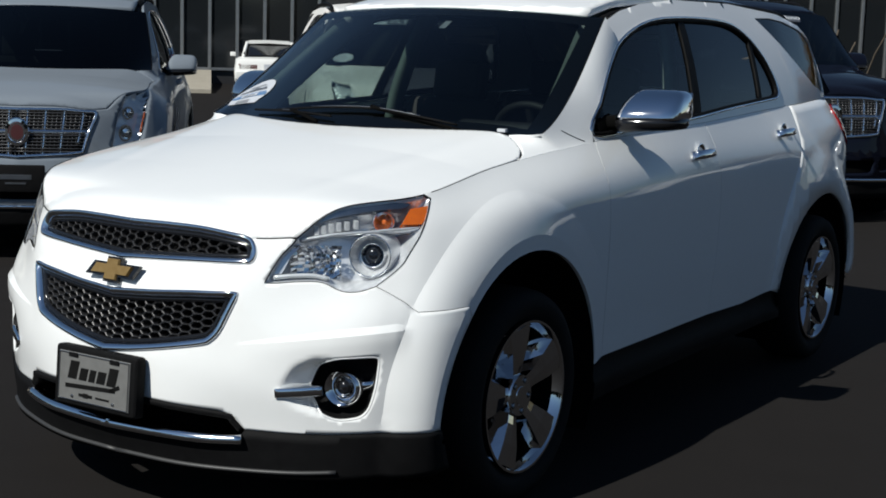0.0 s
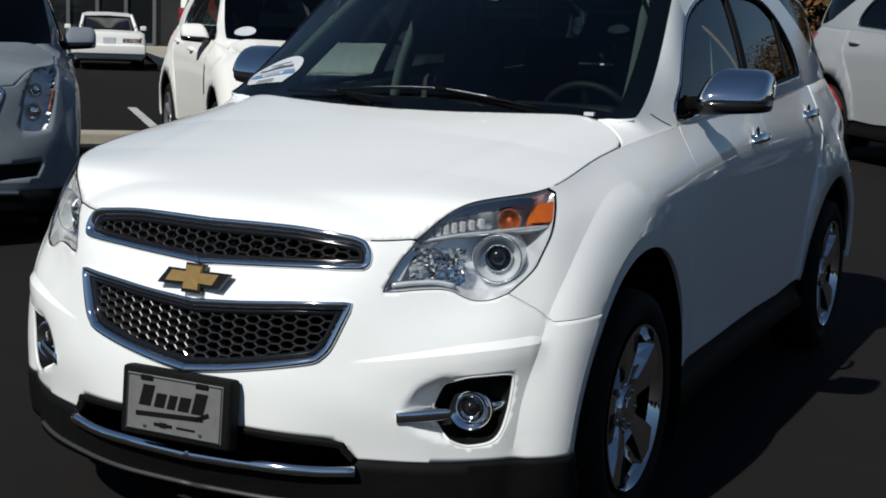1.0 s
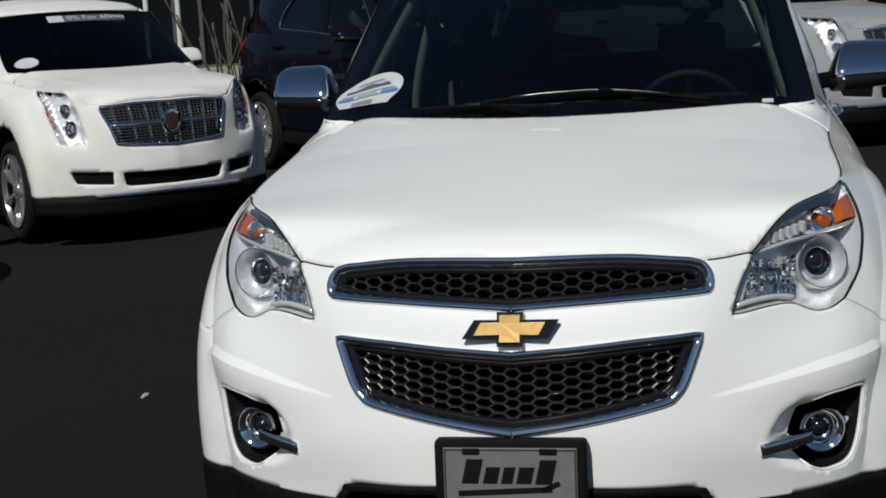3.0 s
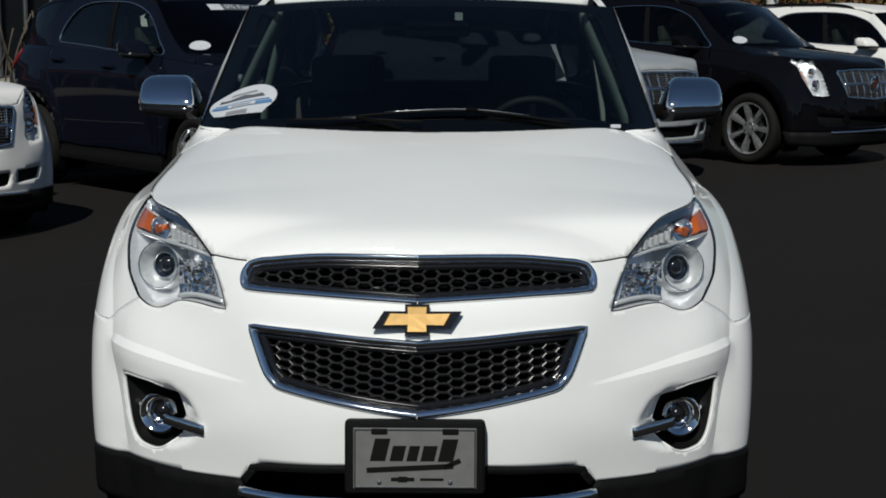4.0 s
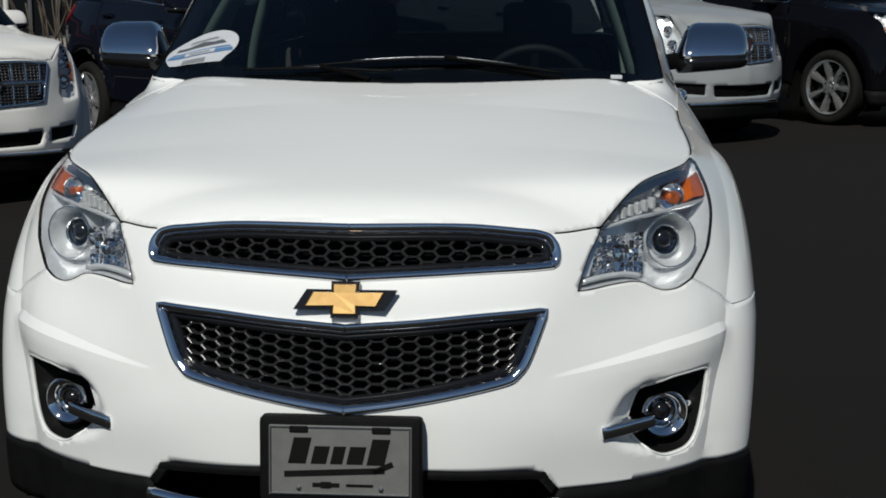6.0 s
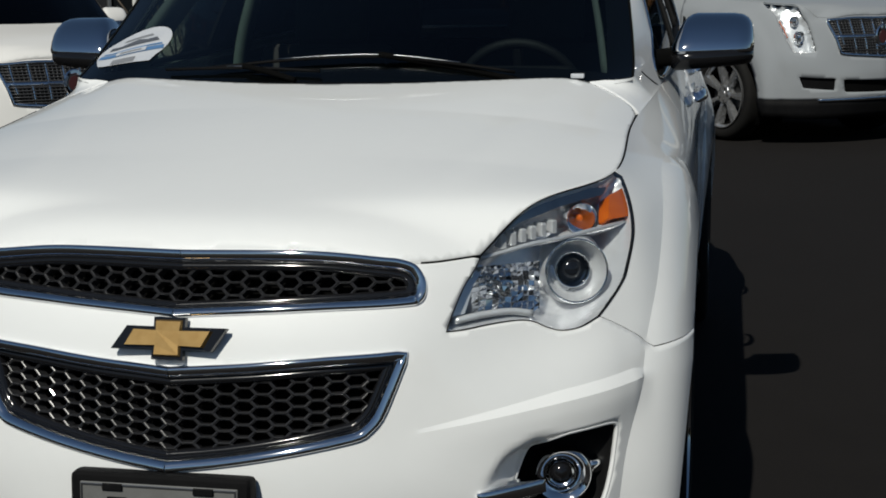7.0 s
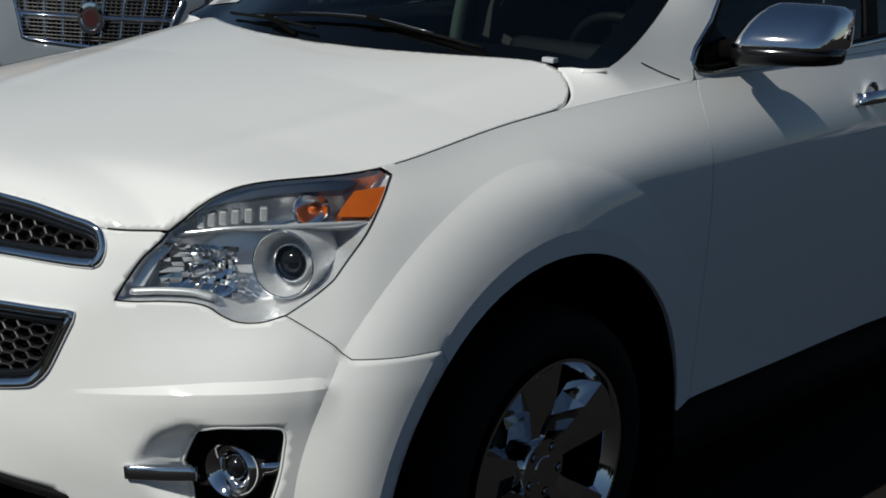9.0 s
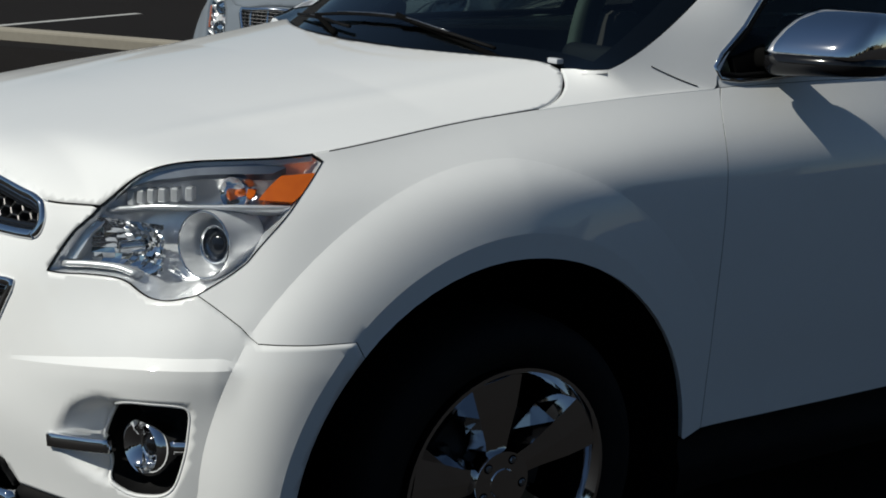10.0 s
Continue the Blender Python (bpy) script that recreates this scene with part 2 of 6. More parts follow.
def sheet(plane, poly, holes=(), step=.025, gap=.0022, rim=.014, flip=False, offset=0.0, lines=()):
    """Corners and faces of a curved panel: an outline filled in the plane and laid on a surface by plane(points), drawn in by
    half a gap at its edges, which turn inwards by rim."""
    v2, f = fill(poly, holes, step, lines)
    p = plane(v2)
    if flip:
        f = f[:, ::-1]
    n = np.zeros_like(p)
    fn = np.cross(p[f[:, 1]] - p[f[:, 0]], p[f[:, 2]] - p[f[:, 0]])
    for k in range(3):
        np.add.at(n, f[:, k], fn)
    n /= np.linalg.norm(n, axis=1)[:, None] + 1e-15
    count = {}
    for t in f:
        for a, b in ((t[0], t[1]), (t[1], t[2]), (t[2], t[0])):
            count[(a, b)] = 1
    mid = np.abs(p[:, 0]) < 1e-4      # a half's edge in the middle of the car stays where it is
    border = [(a, b) for a, b in count if (b, a) not in count and not (mid[a] and mid[b])]
    move = np.zeros_like(p)
    for a, b in border:
        d = p[b] - p[a]
        for k in (a, b):
            s = np.cross(n[k], d)
            move[k] += s / (np.linalg.norm(s) + 1e-12)
    on = np.linalg.norm(move, axis=1) > 1e-6
    move[on] /= np.linalg.norm(move[on], axis=1)[:, None]
    move[mid, 0] = 0
    n[mid, 0] = 0
    p = p + move * gap + n * offset
    verts, faces = [tuple(q) for q in p], [tuple(t) for t in f]
    if rim:
        top, low = {}, {}
        for k in {k for e in border for k in e}:
            top[k] = len(verts)
            verts.append(tuple(p[k]))
            low[k] = len(verts)
            verts.append(tuple(p[k] - n[k] * rim))
        faces += [(top[b], top[a], low[a], low[b]) for a, b in border]
    return np.array(verts), faces


def mirrored(verts, faces):
    return np.asarray(verts) * (-1, 1, 1), [tuple(f)[::-1] for f in faces]


def joined(a, b):
    n = len(a[0])
    return np.concatenate([a[0], b[0]]), list(a[1]) + [tuple(i + n for i in f) for f in b[1]]


# ---- body shape of the white car ----
# Body side as level curves from the nose round the corner to the tail, lowest first; (x, y, z) on the driver's half.
UNDERSIDE = [(0, .03, .2), (.25, .045, .2), (.45, .1, .2), (.63, .18, .2), (.78, .3, .205), (.86, .47, .22), (.885, .95, .24), (.885, 1.5, .24), (.87, 2.4, .25), (.87, 3.3, .27), (.87, 3.8, .3), (.775, 4.38, .33), (.55, 4.57, .35), (0, 4.62, .35)]
SKIRT = [(0, -.02, .36), (.25, .005, .355), (.455, .082, .35), (.64, .175, .345), (.8, .305, .345), (.89, .5, .35), (.9, .95, .37), (.9, 1.5, .37), (.885, 2.4, .38), (.885, 3.3, .39), (.89, 3.8, .4), (.805, 4.41, .42), (.57, 4.62, .43), (0, 4.67, .43)]
LOWER_SIDE = [(0, -.035, .5), (.25, -.005, .495), (.46, .065, .49), (.65, .165, .485), (.805, .295, .485), (.9, .5, .49), (.9, .95, .5), (.905, 1.5, .5), (.895, 2.4, .5), (.895, 3.3, .5), (.9, 3.8, .52), (.815, 4.43, .55), (.58, 4.64, .56), (0, 4.69, .56)]
BUMPER_SIDE = [(0, -.03, .6), (.25, .005, .605), (.44, .067, .61), (.64, .165, .63), (.81, .3, .655), (.9, .51, .67), (.9, .95, .66), (.915, 1.5, .66), (.905, 2.4, .66), (.905, 3.3, .67), (.91, 3.8, .68), (.82, 4.43, .7), (.58, 4.66, .7), (0, 4.71, .7)]
WAIST = [(0, .012, .77), (.25, .037, .765), (.44, .09, .76), (.625, .205, .765), (.79, .34, .785), (.884, .52, .81), (.906, .95, .85), (.919, 1.5, .9), (.908, 2.4, .93), (.905, 3.3, .95), (.905, 3.8, .96), (.82, 4.43, .96), (.58, 4.65, .96), (0, 4.7, .96)]
HAUNCH = [(0, .052, .86), (.25, .077, .86), (.445, .125, .86), (.6, .222, .87), (.747, .35, .892), (.840, .53, .945), (.888, .95, .988), (.898, 1.5, 1.035), (.892, 2.4, 1.06), (.885, 3.3, 1.08), (.875, 3.8, 1.1), (.8, 4.4, 1.12), (.57, 4.61, 1.12), (0, 4.66, 1.12)]
SHOULDER = [(0, .085, .93), (.25, .105, .93), (.43, .14, .913), (.548, .21, .918), (.64, .3, 1.008), (.772, .54, 1.042), (.778, .95, 1.105), (.815, 1.5, 1.16), (.835, 2.4, 1.2), (.81, 3.3, 1.24), (.795, 3.8, 1.26), (.715, 4.31, 1.28), (.51, 4.49, 1.28), (0, 4.54, 1.28)]
NET = np.array([UNDERSIDE, SKIRT, LOWER_SIDE, BUMPER_SIDE, WAIST, HAUNCH, SHOULDER], float)
WHEELS_Y, HUB_Z = (0.952, 3.806), 0.352
KINK = 3


def through_points(p, u, axis):
    """Catmull-Rom through the rows of p along an axis, at parameters u (0 .. n - 1)."""
    p = np.moveaxis(p, axis, 0)
    n = len(p)
    q = np.concatenate([2 * p[:1] - p[1:2], p, 2 * p[-1:] - p[-2:-1]])
    i = np.clip(np.floor(u).astype(int), 0, n - 2)
    s = (u - i).reshape((-1,) + (1,) * (p.ndim - 1))
    a, b, c, d = q[i], q[i + 1], q[i + 2], q[i + 3]
    return b + .5 * s * (c - a + s * (2 * a - 5 * b + 4 * c - d + s * (3 * (b - c) + d - a)))


def flare_rings(a, h):
    """Radii of the flare's outer crease and of its lip, from the hub's distance back and up."""
    back = np.clip(a / .45, 0, 1)
    low = np.clip((.55 - h / np.maximum(np.hypot(a, h), 1e-6)) / .45, 0, 1) * (a < 0)
    return .682 - .05 * back - .032 * low, .543 - .015 * back


def flare(y, z):
    """How much of the wheel arches' full width is reached: all of it near the opening, then sloping away."""
    out = 0 * y
    for wy in WHEELS_Y:
        r = np.hypot(y - wy, z - HUB_Z)
        back = np.clip((y - wy) / .52, 0, 1) if wy < 2 else np.clip((wy - y) / .52, 0, 1)
        far, lip = flare_rings(y - wy if wy < 2 else wy - y, z - HUB_Z)
        k = np.clip((far - r) / (far - lip), 0, 1)
        k = k * (1.2 - .2 * k)                    # the flare is rounded, steepest at its outer crease
        sweep_in = .11 * np.clip(((z - HUB_Z) / r - .55) / .3, 0, 1) * (1 - back)     # a hollow leads up to the crease above the wheel
        out = np.maximum(out, (np.where(r > far, sweep_in * np.exp(-(r - far) / .035), sweep_in + (1 - sweep_in) * k)) * (1 - .75 * back * back * (3 - 2 * back)))
    return out


def wall(u, v):
    """Points of the body side at (u along, v up): arrays of equal length."""
    u, v = np.atleast_1d(np.asarray(u, float)), np.atleast_1d(np.asarray(v, float))
    rows = through_points(NET, u, 1)              # per u: 7 x 3
    edge = NET[6]                                 # the shoulder line turns sharply at the lamp's inner end
    rows[:, 6] = np.where((u < KINK)[:, None], through_points(edge[:KINK + 1], np.minimum(u, KINK), 0), through_points(edge[KINK:], np.maximum(u - KINK, 0), 0))
    n = rows.shape[1]
    q = np.concatenate([2 * rows[:, :1] - rows[:, 1:2], rows, 2 * rows[:, -1:] - rows[:, -2:-1]], 1)
    i = np.clip(np.floor(v).astype(int), 0, n - 2)
    s, k = (v - i)[:, None], np.arange(len(u))
    a, b, c, d = q[k, i], q[k, i + 1], q[k, i + 2], q[k, i + 3]
    p = b + .5 * s * (c - a + s * (2 * a - 5 * b + 4 * c - d + s * (3 * (b - c) + d - a)))
    k = flare(p[:, 1], p[:, 2]) * np.clip((u - 3.98) / .12, 0, 1) * np.clip((12.2 - u) / .8, 0, 1)
    full = .941 - .022 * np.clip((.66 - p[:, 2]) / .3, 0, 1)
    p[:, 0] += np.maximum(full - p[:, 0], 0) * k
    return p


TOP = wall(np.linspace(0, 13, 521), np.full(521, 6.0))   # the shoulder line
SIDE = TOP[(np.linspace(0, 13, 521) <= 11)]


def upper_x(y, z):
    """Half width of the body above the shoulder line."""
    h = np.maximum(z - np.interp(y, SIDE[:, 1], SIDE[:, 2]), 0)
    x = np.interp(y, SIDE[:, 1], SIDE[:, 0]) - .25 * h - .35 * h * h
    base = np.clip((1.66 - y) / .40, 0, 1)      # the foot of the pillar spreads into the fender
    return x - .055 * base * (1 - np.exp(-h / .05))


def hood_z(x, y):
    """The hood's height between its side edges; it curls down at the front."""
    xe, ze = np.interp(y, SIDE[:, 1], SIDE[:, 0]), np.interp(y, SIDE[:, 1], SIDE[:, 2])
    b = np.maximum(y - .085, 0)
    zc = .93 + .045 * (1 - np.exp(-b / .03)) + .258 * b - .040 * b * b
    k = np.clip(np.abs(x) / np.maximum(xe, 1e-3), 0, 1)
    bulge = .003 * np.exp(-((np.abs(x) - (.38 + .20 * y)) / .05) ** 2) * np.clip((y - .25) / .3, 0, 1)
    full = 2.4 + 2.4 * np.clip((y - .85) / .40, 0, 1) + 1.3 * np.clip((.50 - y) / .30, 0, 1)      # fuller towards the windshield and the nose
    return ze + (zc - ze) * (1 - k ** full) + bulge * (1 - k ** 4)

# ---- ground ----
E1, E2 = Vector((.735, .678, 0)), Vector((-.678, .735, 0))     # along the rows of the car park, and away across them
LOT = 42.7                                                      # degrees by which the rows are turned


def rise(p):
    """The car park climbs gently along its rows and dips towards a drain at the near end of the far row."""
    e1, e2 = E1.x * p[0] + E1.y * p[1], E2.x * p[0] + E2.y * p[1]
    within = lambda k: min(max(k, 0), 1)
    dip = .030 * min(max(3.8 - e1, 0), 9.8) * within((e1 + 14) / 8) * within((e2 - 4) / 1.6) * within((11.8 - e2) / .8)
    return .012 * min(max(e1 - 4, 0), 36) * within((30 - e2) / 6) - dip


ASPHALT = material("asphalt", (.0093, .0083, .0080), .95, grain=.35, tint=(.0140, .0124, .0119), spec=.12, bump=.5, bump_scale=180, spread=.3)
_at = [E1 * a + E2 * b for b in (-400, 4, 5.6, 11, 11.8, 24, 30, 500) for a in (-400, -14, -6, 3.8, 4, 40, 400)]
link_mesh("ground", [(p.x, p.y, rise(p)) for p in _at], [(j * 7 + i, j * 7 + i + 1, j * 7 + i + 8, j * 7 + i + 7) for j in range(7) for i in range(6)], ASPHALT, None, "dark grey asphalt of a car park", smooth=False)
tagged(bpy.data.objects["ground"], category="ground", kind="structure")


# ---- the white sport utility car ----
_us = np.linspace(0, 13, 521)
_row = wall(_us, np.full(521, 3.0))
ARC = np.concatenate([[0], np.cumsum(np.linalg.norm(np.diff(_row, axis=0), axis=1))])
RISE = .14
_gu, _gv = np.meshgrid(np.linspace(0, 13, 651), np.linspace(0, 6, 121))
_gu, _gv = _gu.ravel(), _gv.ravel()
_gp = wall(_gu, _gv)


def on_side(p):
    """Body side from flat coordinates: metres along, height."""
    p = np.asarray(p, float)
    return wall(np.interp(p[:, 0], ARC, _us), p[:, 1] / RISE)


def flat(a, z, axis, lo, hi):
    """Flat coordinates of the point of the body side with the given x or y (axis 0 or 1) and z."""
    ok = (_gu >= lo) & (_gu <= hi)
    u, v, g = _gu[ok], _gv[ok], _gp[ok]
    i = np.argmin((g[:, axis] - a) ** 2 + (g[:, 2] - z) ** 2)
    s = np.array([u[i], v[i]])
    for _ in range(6):
        p = wall([s[0], s[0] + 1e-4, s[0]], [s[1], s[1], s[1] + 1e-4])[:, [axis, 2]]
        jac = np.stack([p[1] - p[0], p[2] - p[0]], 1) / 1e-4
        if abs(np.linalg.det(jac)) < 1e-4:
            break
        s = s + np.clip(np.linalg.solve(jac, np.array([a, z]) - p[0]), -.3, .3)
        s[1], s[0] = np.clip(s[1], 0, 6), np.clip(s[0], lo, hi)
    return np.array([np.interp(s[0], _us, ARC), s[1] * RISE])


def front(*points):
    """Front-view outline points (x, z) in flat coordinates."""
    return [flat(x, z, 0, 0, 5.9) for x, z in points]


def side(*points):
    """Side-view outline points (y, z) in flat coordinates."""
    return [flat(y, z, 1, 3.7, 11.4) for y, z in points]


def arc(wy, r, a0, a1, n=24):
    """Side-view points on a circle round a wheel; degrees from the rear, anticlockwise seen from the driver's side."""
    return [(wy + r * math.cos(radians(a)), HUB_Z + r * math.sin(radians(a))) for a in np.linspace(a0, a1, n)]


def normal_at(p):
    """Outward normals of the body side at flat points."""
    p, e = np.asarray(p, float), 1e-3
    n = np.cross(on_side(p + (e, 0)) - on_side(p - (e, 0)), on_side(p + (0, e)) - on_side(p - (0, e)))
    return n / np.linalg.norm(n, axis=1)[:, None]


def both(name, vf, mat, parent, label="", **k):
    """A part on the driver's side and its mirror image on the other."""
    a = link_mesh(name, *vf, mat, parent, label, **k)
    return a, link_mesh(name, *mirrored(*vf), mat, parent, label, **k)


def whole(name, vf, mat, parent, label="", **k):
    """One part from a half that reaches the middle."""
    return link_mesh(name, *joined(vf, mirrored(*vf)), mat, parent, label, weld=True, **k)


car = thing("sport_utility_car", "white five-door sport utility car with chrome trim, parked on asphalt", "car")

# Outlines on the body side.
HL_LOW = front((.497, .788), (.529, .789), (.571, .794), (.616, .796), (.645, .791), (.670, .778), (.697, .769), (.731, .771), (.764, .786))
HL_OUT = front((.764, .786), (.791, .821), (.813, .875), (.8195, .932), (.808, .985), (.787, 1.030))
HL_IN = front((.547, .914), (.528, .875), (.512, .836), (.497, .788))
_a, _b = np.interp(3.0, _us, ARC), np.interp(5.0, _us, ARC)
HL_TOP = [np.array([s, 6 * RISE]) for s in np.linspace(_b, _a, 14)]
LAMP = np.array(list(smooth_line(HL_LOW, 4)[:-1]) + list(smooth_line(HL_OUT, 4)) + HL_TOP + list(smooth_line(HL_IN, 4)[1:-1]))
G_UP = front((0, .829), (.149, .836), (.297, .843), (.425, .848), (.441, .8505), (.448, .858), (.449, .874), (.443, .890), (.431, .904), (.412, .911))
G_UP_TOP = [np.array([np.interp(x, TOP[:120, 0], ARC[:120]), 6 * RISE - .004]) for x in (.40, .3, .15, 0)]
G_LOW = front((0, .554), (.097, .564), (.223, .584), (.335, .606), (.358, .614), (.383, .642), (.405, .696), (.425, .751), (.296, .744), (.149, .732), (0, .723))
BUMP_TOP = front((.764, .786)) + side((.388, .712), (.47, .714), (.554, .716))
BUMP_TOP = list(resample(BUMP_TOP, .011, False))
A_F = 137.7   # where the bumper's top joint meets the front arch
ARCH_LOW = side(*arc(WHEELS_Y[0] - .014, .491, A_F, 181, 12))
CLAD = side((.45, .352), (.40, .352), (.34, .352)) + front((.76, .350), (.675, .346), (.56, .346), (.462, .348))
OPEN_TOP = front((.447, .365), (.430, .385), (.412, .397), (.390, .402), (.178, .415), (0, .419))
FOG = np.array(smooth_line(front((.640, .470), (.650, .515), (.668, .555), (.703, .577), (.75, .583), (.792, .585), (.803, .574), (.801, .535), (.795, .485), (.782, .430), (.765, .404), (.74, .394), (.700, .393), (.660, .420)), 3, True))

# Bumper: the two grilles are notches of its half outline, the fog lamp a hole, the scoop beside it a dent.
bumper_half = np.array(list(smooth_line(G_UP, 3)) + front((.43, .925)) + [np.array([np.interp(x, TOP[:130, 0], ARC[:130]), 6 * RISE]) for x in (.46, .50, .535)] + list(smooth_line(HL_IN, 3)) + list(smooth_line(HL_LOW, 3)[1:])
                       + BUMP_TOP[1:] + ARCH_LOW + CLAD[0:] + OPEN_TOP + list(G_LOW))


def ridge_line(x):
    return .606 + .055 * np.clip((x - .45) / .40, 0, 1.2)


def ridge_ends(x):
    return np.clip((x - .43) / .27, 0, 1) * np.clip((.866 - x) / .035, 0, 1)


def ridge_wide(x):
    return .006 + .016 * ridge_ends(x)


def fog_dent(p):
    """The bumper with the hollow that leads into each fog lamp, and the crease above it."""
    q = on_side(p)
    x, z = q[:, 0], q[:, 2]
    high, low = np.interp(x, [.556, .575, .61, .664, .70], [.472, .522, .562, .584, .588]), np.interp(x, [.556, .60, .66], [.452, .425, .405])
    hollow = np.clip((x - .556) / .09, 0, 1) * np.clip((high - z) / .035, 0, 1) * np.clip((z - low) / .03, 0, 1) * np.clip((.72 - x) / .06, 0, 1)
    hollow = hollow * hollow * (3 - 2 * hollow)
    d, ends = z - ridge_line(x), ridge_ends(x)
    ridge = np.where(d > 0, np.clip(1 - d / ridge_wide(x), 0, 1), np.exp(-(d / .06) ** 2)) * ends
    return q + normal_at(p) * (-.045 * hollow + .011 * ridge)[:, None]


def ring_line(which, a0, a1, n=40):
    """A crease of the front arch's flare, flat coordinates; degrees from the rear."""
    out = []
    for a in np.radians(np.linspace(a0, a1, n)):
        r = .6
        for _ in range(8):
            r = float(flare_rings(np.array(r * math.cos(a)), np.array(r * math.sin(a)))[which])
        out.append((WHEELS_Y[0] + r * math.cos(a), HUB_Z + r * math.sin(a)))
    return np.array(side(*out))


creases = [ring_line(1, A_F + 3, 178), ring_line(0, 148.3, 178)] + [np.array(front(*[(x, ridge_line(x) + k * ridge_wide(x)) for x in np.linspace(.45, .845, 34)])) for k in (0, 1)]
whole("bumper", sheet(fog_dent, bumper_half, [FOG], .013, gap=.0011, rim=.0085, lines=creases), WHITE, car, creases=[fog_dent(resample(l, .013 * .6, False)) for l in creases])
_low = [np.array([s, 0.0]) for s in np.linspace(0, side((.50, .222))[0][0], 14)]
whole("lower_bumper", sheet(on_side, np.array(_low + CLAD + front((.448, .330), (.43, .318), (.208, .312), (0, .31))), [], .025, gap=.0015, rim=.03, offset=.004), BLACK, car, "matt black plastic lower bumper")
_m = front((.452, .346), (.430, .374), (.405, .390), (.178, .405), (0, .409))
_lip = list(smooth_line(_m, 3))
vf = sweep(on_side(_lip), normal_at(_lip), [(-.010, -.05), (-.010, .002), (-.004, .006), (.006, .006), (.010, .002), (.010, -.05)])
whole("intake_frame", vf, BLACK, car)
_m = front((.455, .322), (.35, .318), (.208, .320), (.1, .318), (0, .317))
_bar = list(smooth_line(_m, 5))
vf = sweep(on_side(_bar), normal_at(_bar), [(-.014, -.01), (-.015, .018), (-.008, .026), (.004, .026), (.014, .016), (.016, -.01)])
whole("chrome_strip", vf, CHROME, car, "bright chrome strip across the lower bumper")

_lip = np.array(list(smooth_line(front((.70, .232), (.60, .226), (.45, .222), (.25, .220), (0, .219)), 5)))
whole("lower_lip", sweep(on_side(_lip), normal_at(_lip), [(-.006, -.02), (-.006, .008), (-.003, .013), (.003, .013), (.006, .008), (.006, -.02)]), LIP, car, "grey plastic lip below the bumper")

# Fenders, doors and rear quarters.
DOOR_F = [(1.560, 1.164), (1.530, 1.09), (1.515, 1.0), (1.514, .75), (1.518, .50), (1.518, .392)]
DOOR_M = [(2.50, 1.205), (2.53, 1.10), (2.545, .95), (2.54, .70), (2.52, .40)]
DOOR_R = [(3.56, 1.25), (3.56, 1.19), (3.52, 1.05), (3.43, .92), (3.33, .78), (3.26, .62), (3.23, .41)]
LOW = .388
_top = lambda y0, y1, n: [np.array([np.interp(y, SIDE[:, 1], ARC[:len(SIDE)]), 6 * RISE]) for y in np.linspace(y0, y1, n)]
fender = np.array(list(smooth_line(HL_OUT, 3)) + _top(.545, 1.560, 14) + side(*smooth_line(DOOR_F, 3)[1:]) + side((1.466, .372)) + side(*[(y + .030 * max(0, (y - WHEELS_Y[0]) / .48), z) for y, z in arc(WHEELS_Y[0] - .014, .491, 3, A_F, 26)]) + BUMP_TOP[::-1][:-1])


def panel_pair(name, outline, plane, label="", **k):
    return both(name, sheet(plane, outline, **k), WHITE, car, label)


# Added black strip gives the hood's side joint the shade of a deep gap.
_seam = np.array(_top(.575, 1.068, 30))
both("hood_seal", sweep(on_side(_seam), normal_at(_seam), [(-.0011, -.010), (-.0011, .0003), (.0011, .0003), (.0011, -.010)]), BLACK, car, "black rubber strip in the hood joint")
creases = [ring_line(1, 10, A_F - 3), ring_line(0, 30, 146.7)]
both("fender", sheet(on_side, fender, step=.014, gap=.0012, lines=creases), WHITE, car, creases=[on_side(resample(l, .014 * .6, False)) for l in creases])
# Black strips likewise stand in for the shade in the door joints.
for _line in (DOOR_F[1:], DOOR_M[1:-1]):
    _seam = np.array(resample(np.array(side(*smooth_line(_line, 4))), .02, False))
    both("door_seal", sweep(on_side(_seam), normal_at(_seam), [(-.0013, -.010), (-.0013, -.0008), (.0013, -.0008), (.0013, -.010)]), BLACK, car, "black rubber strip in the door joint")
front_door = np.array(_top(1.564, 2.50, 10) + side(*smooth_line(DOOR_M, 2)[1:]) + side((2.0, LOW + .006)) + side(*smooth_line(DOOR_F[::-1], 3)[:-1]))
rear_door = np.array(_top(2.502, 3.555, 10) + side(*smooth_line(DOOR_R, 3)[1:]) + side((2.9, LOW + .006)) + side(*smooth_line(DOOR_M[::-1], 2)[:-1]))
panel_pair("front_door", front_door, on_side, step=.03, gap=.0010)
panel_pair("rear_door", rear_door, on_side, step=.035, gap=.0010)
_v = lambda u, v: np.array([np.interp(u, _us, ARC), v * RISE])
quarter = np.array(_top(3.56, 4.3, 6) + [_v(u, 6) for u in (11, 11.5, 12, 12.5, 13)] + [_v(13, 1), _v(12, 1), _v(11.2, 1)] + side(*arc(WHEELS_Y[1], .472, 2, 176, 26)) + side(*smooth_line(DOOR_R[::-1], 3)[:-1]))
whole("rear_quarter", sheet(on_side, quarter, [], .04, gap=.002), WHITE, car)
tail = np.array([_v(u, v) for u, v in ((10.80, 5.6), (10.78, 5.0), (10.92, 4.4), (11.28, 4.3), (11.42, 5.0), (11.32, 5.75))])
both("tail_lamp", sheet(on_side, tail, [], .03, gap=0, rim=.02, offset=.008), RED, car, "red tail lamp lens")
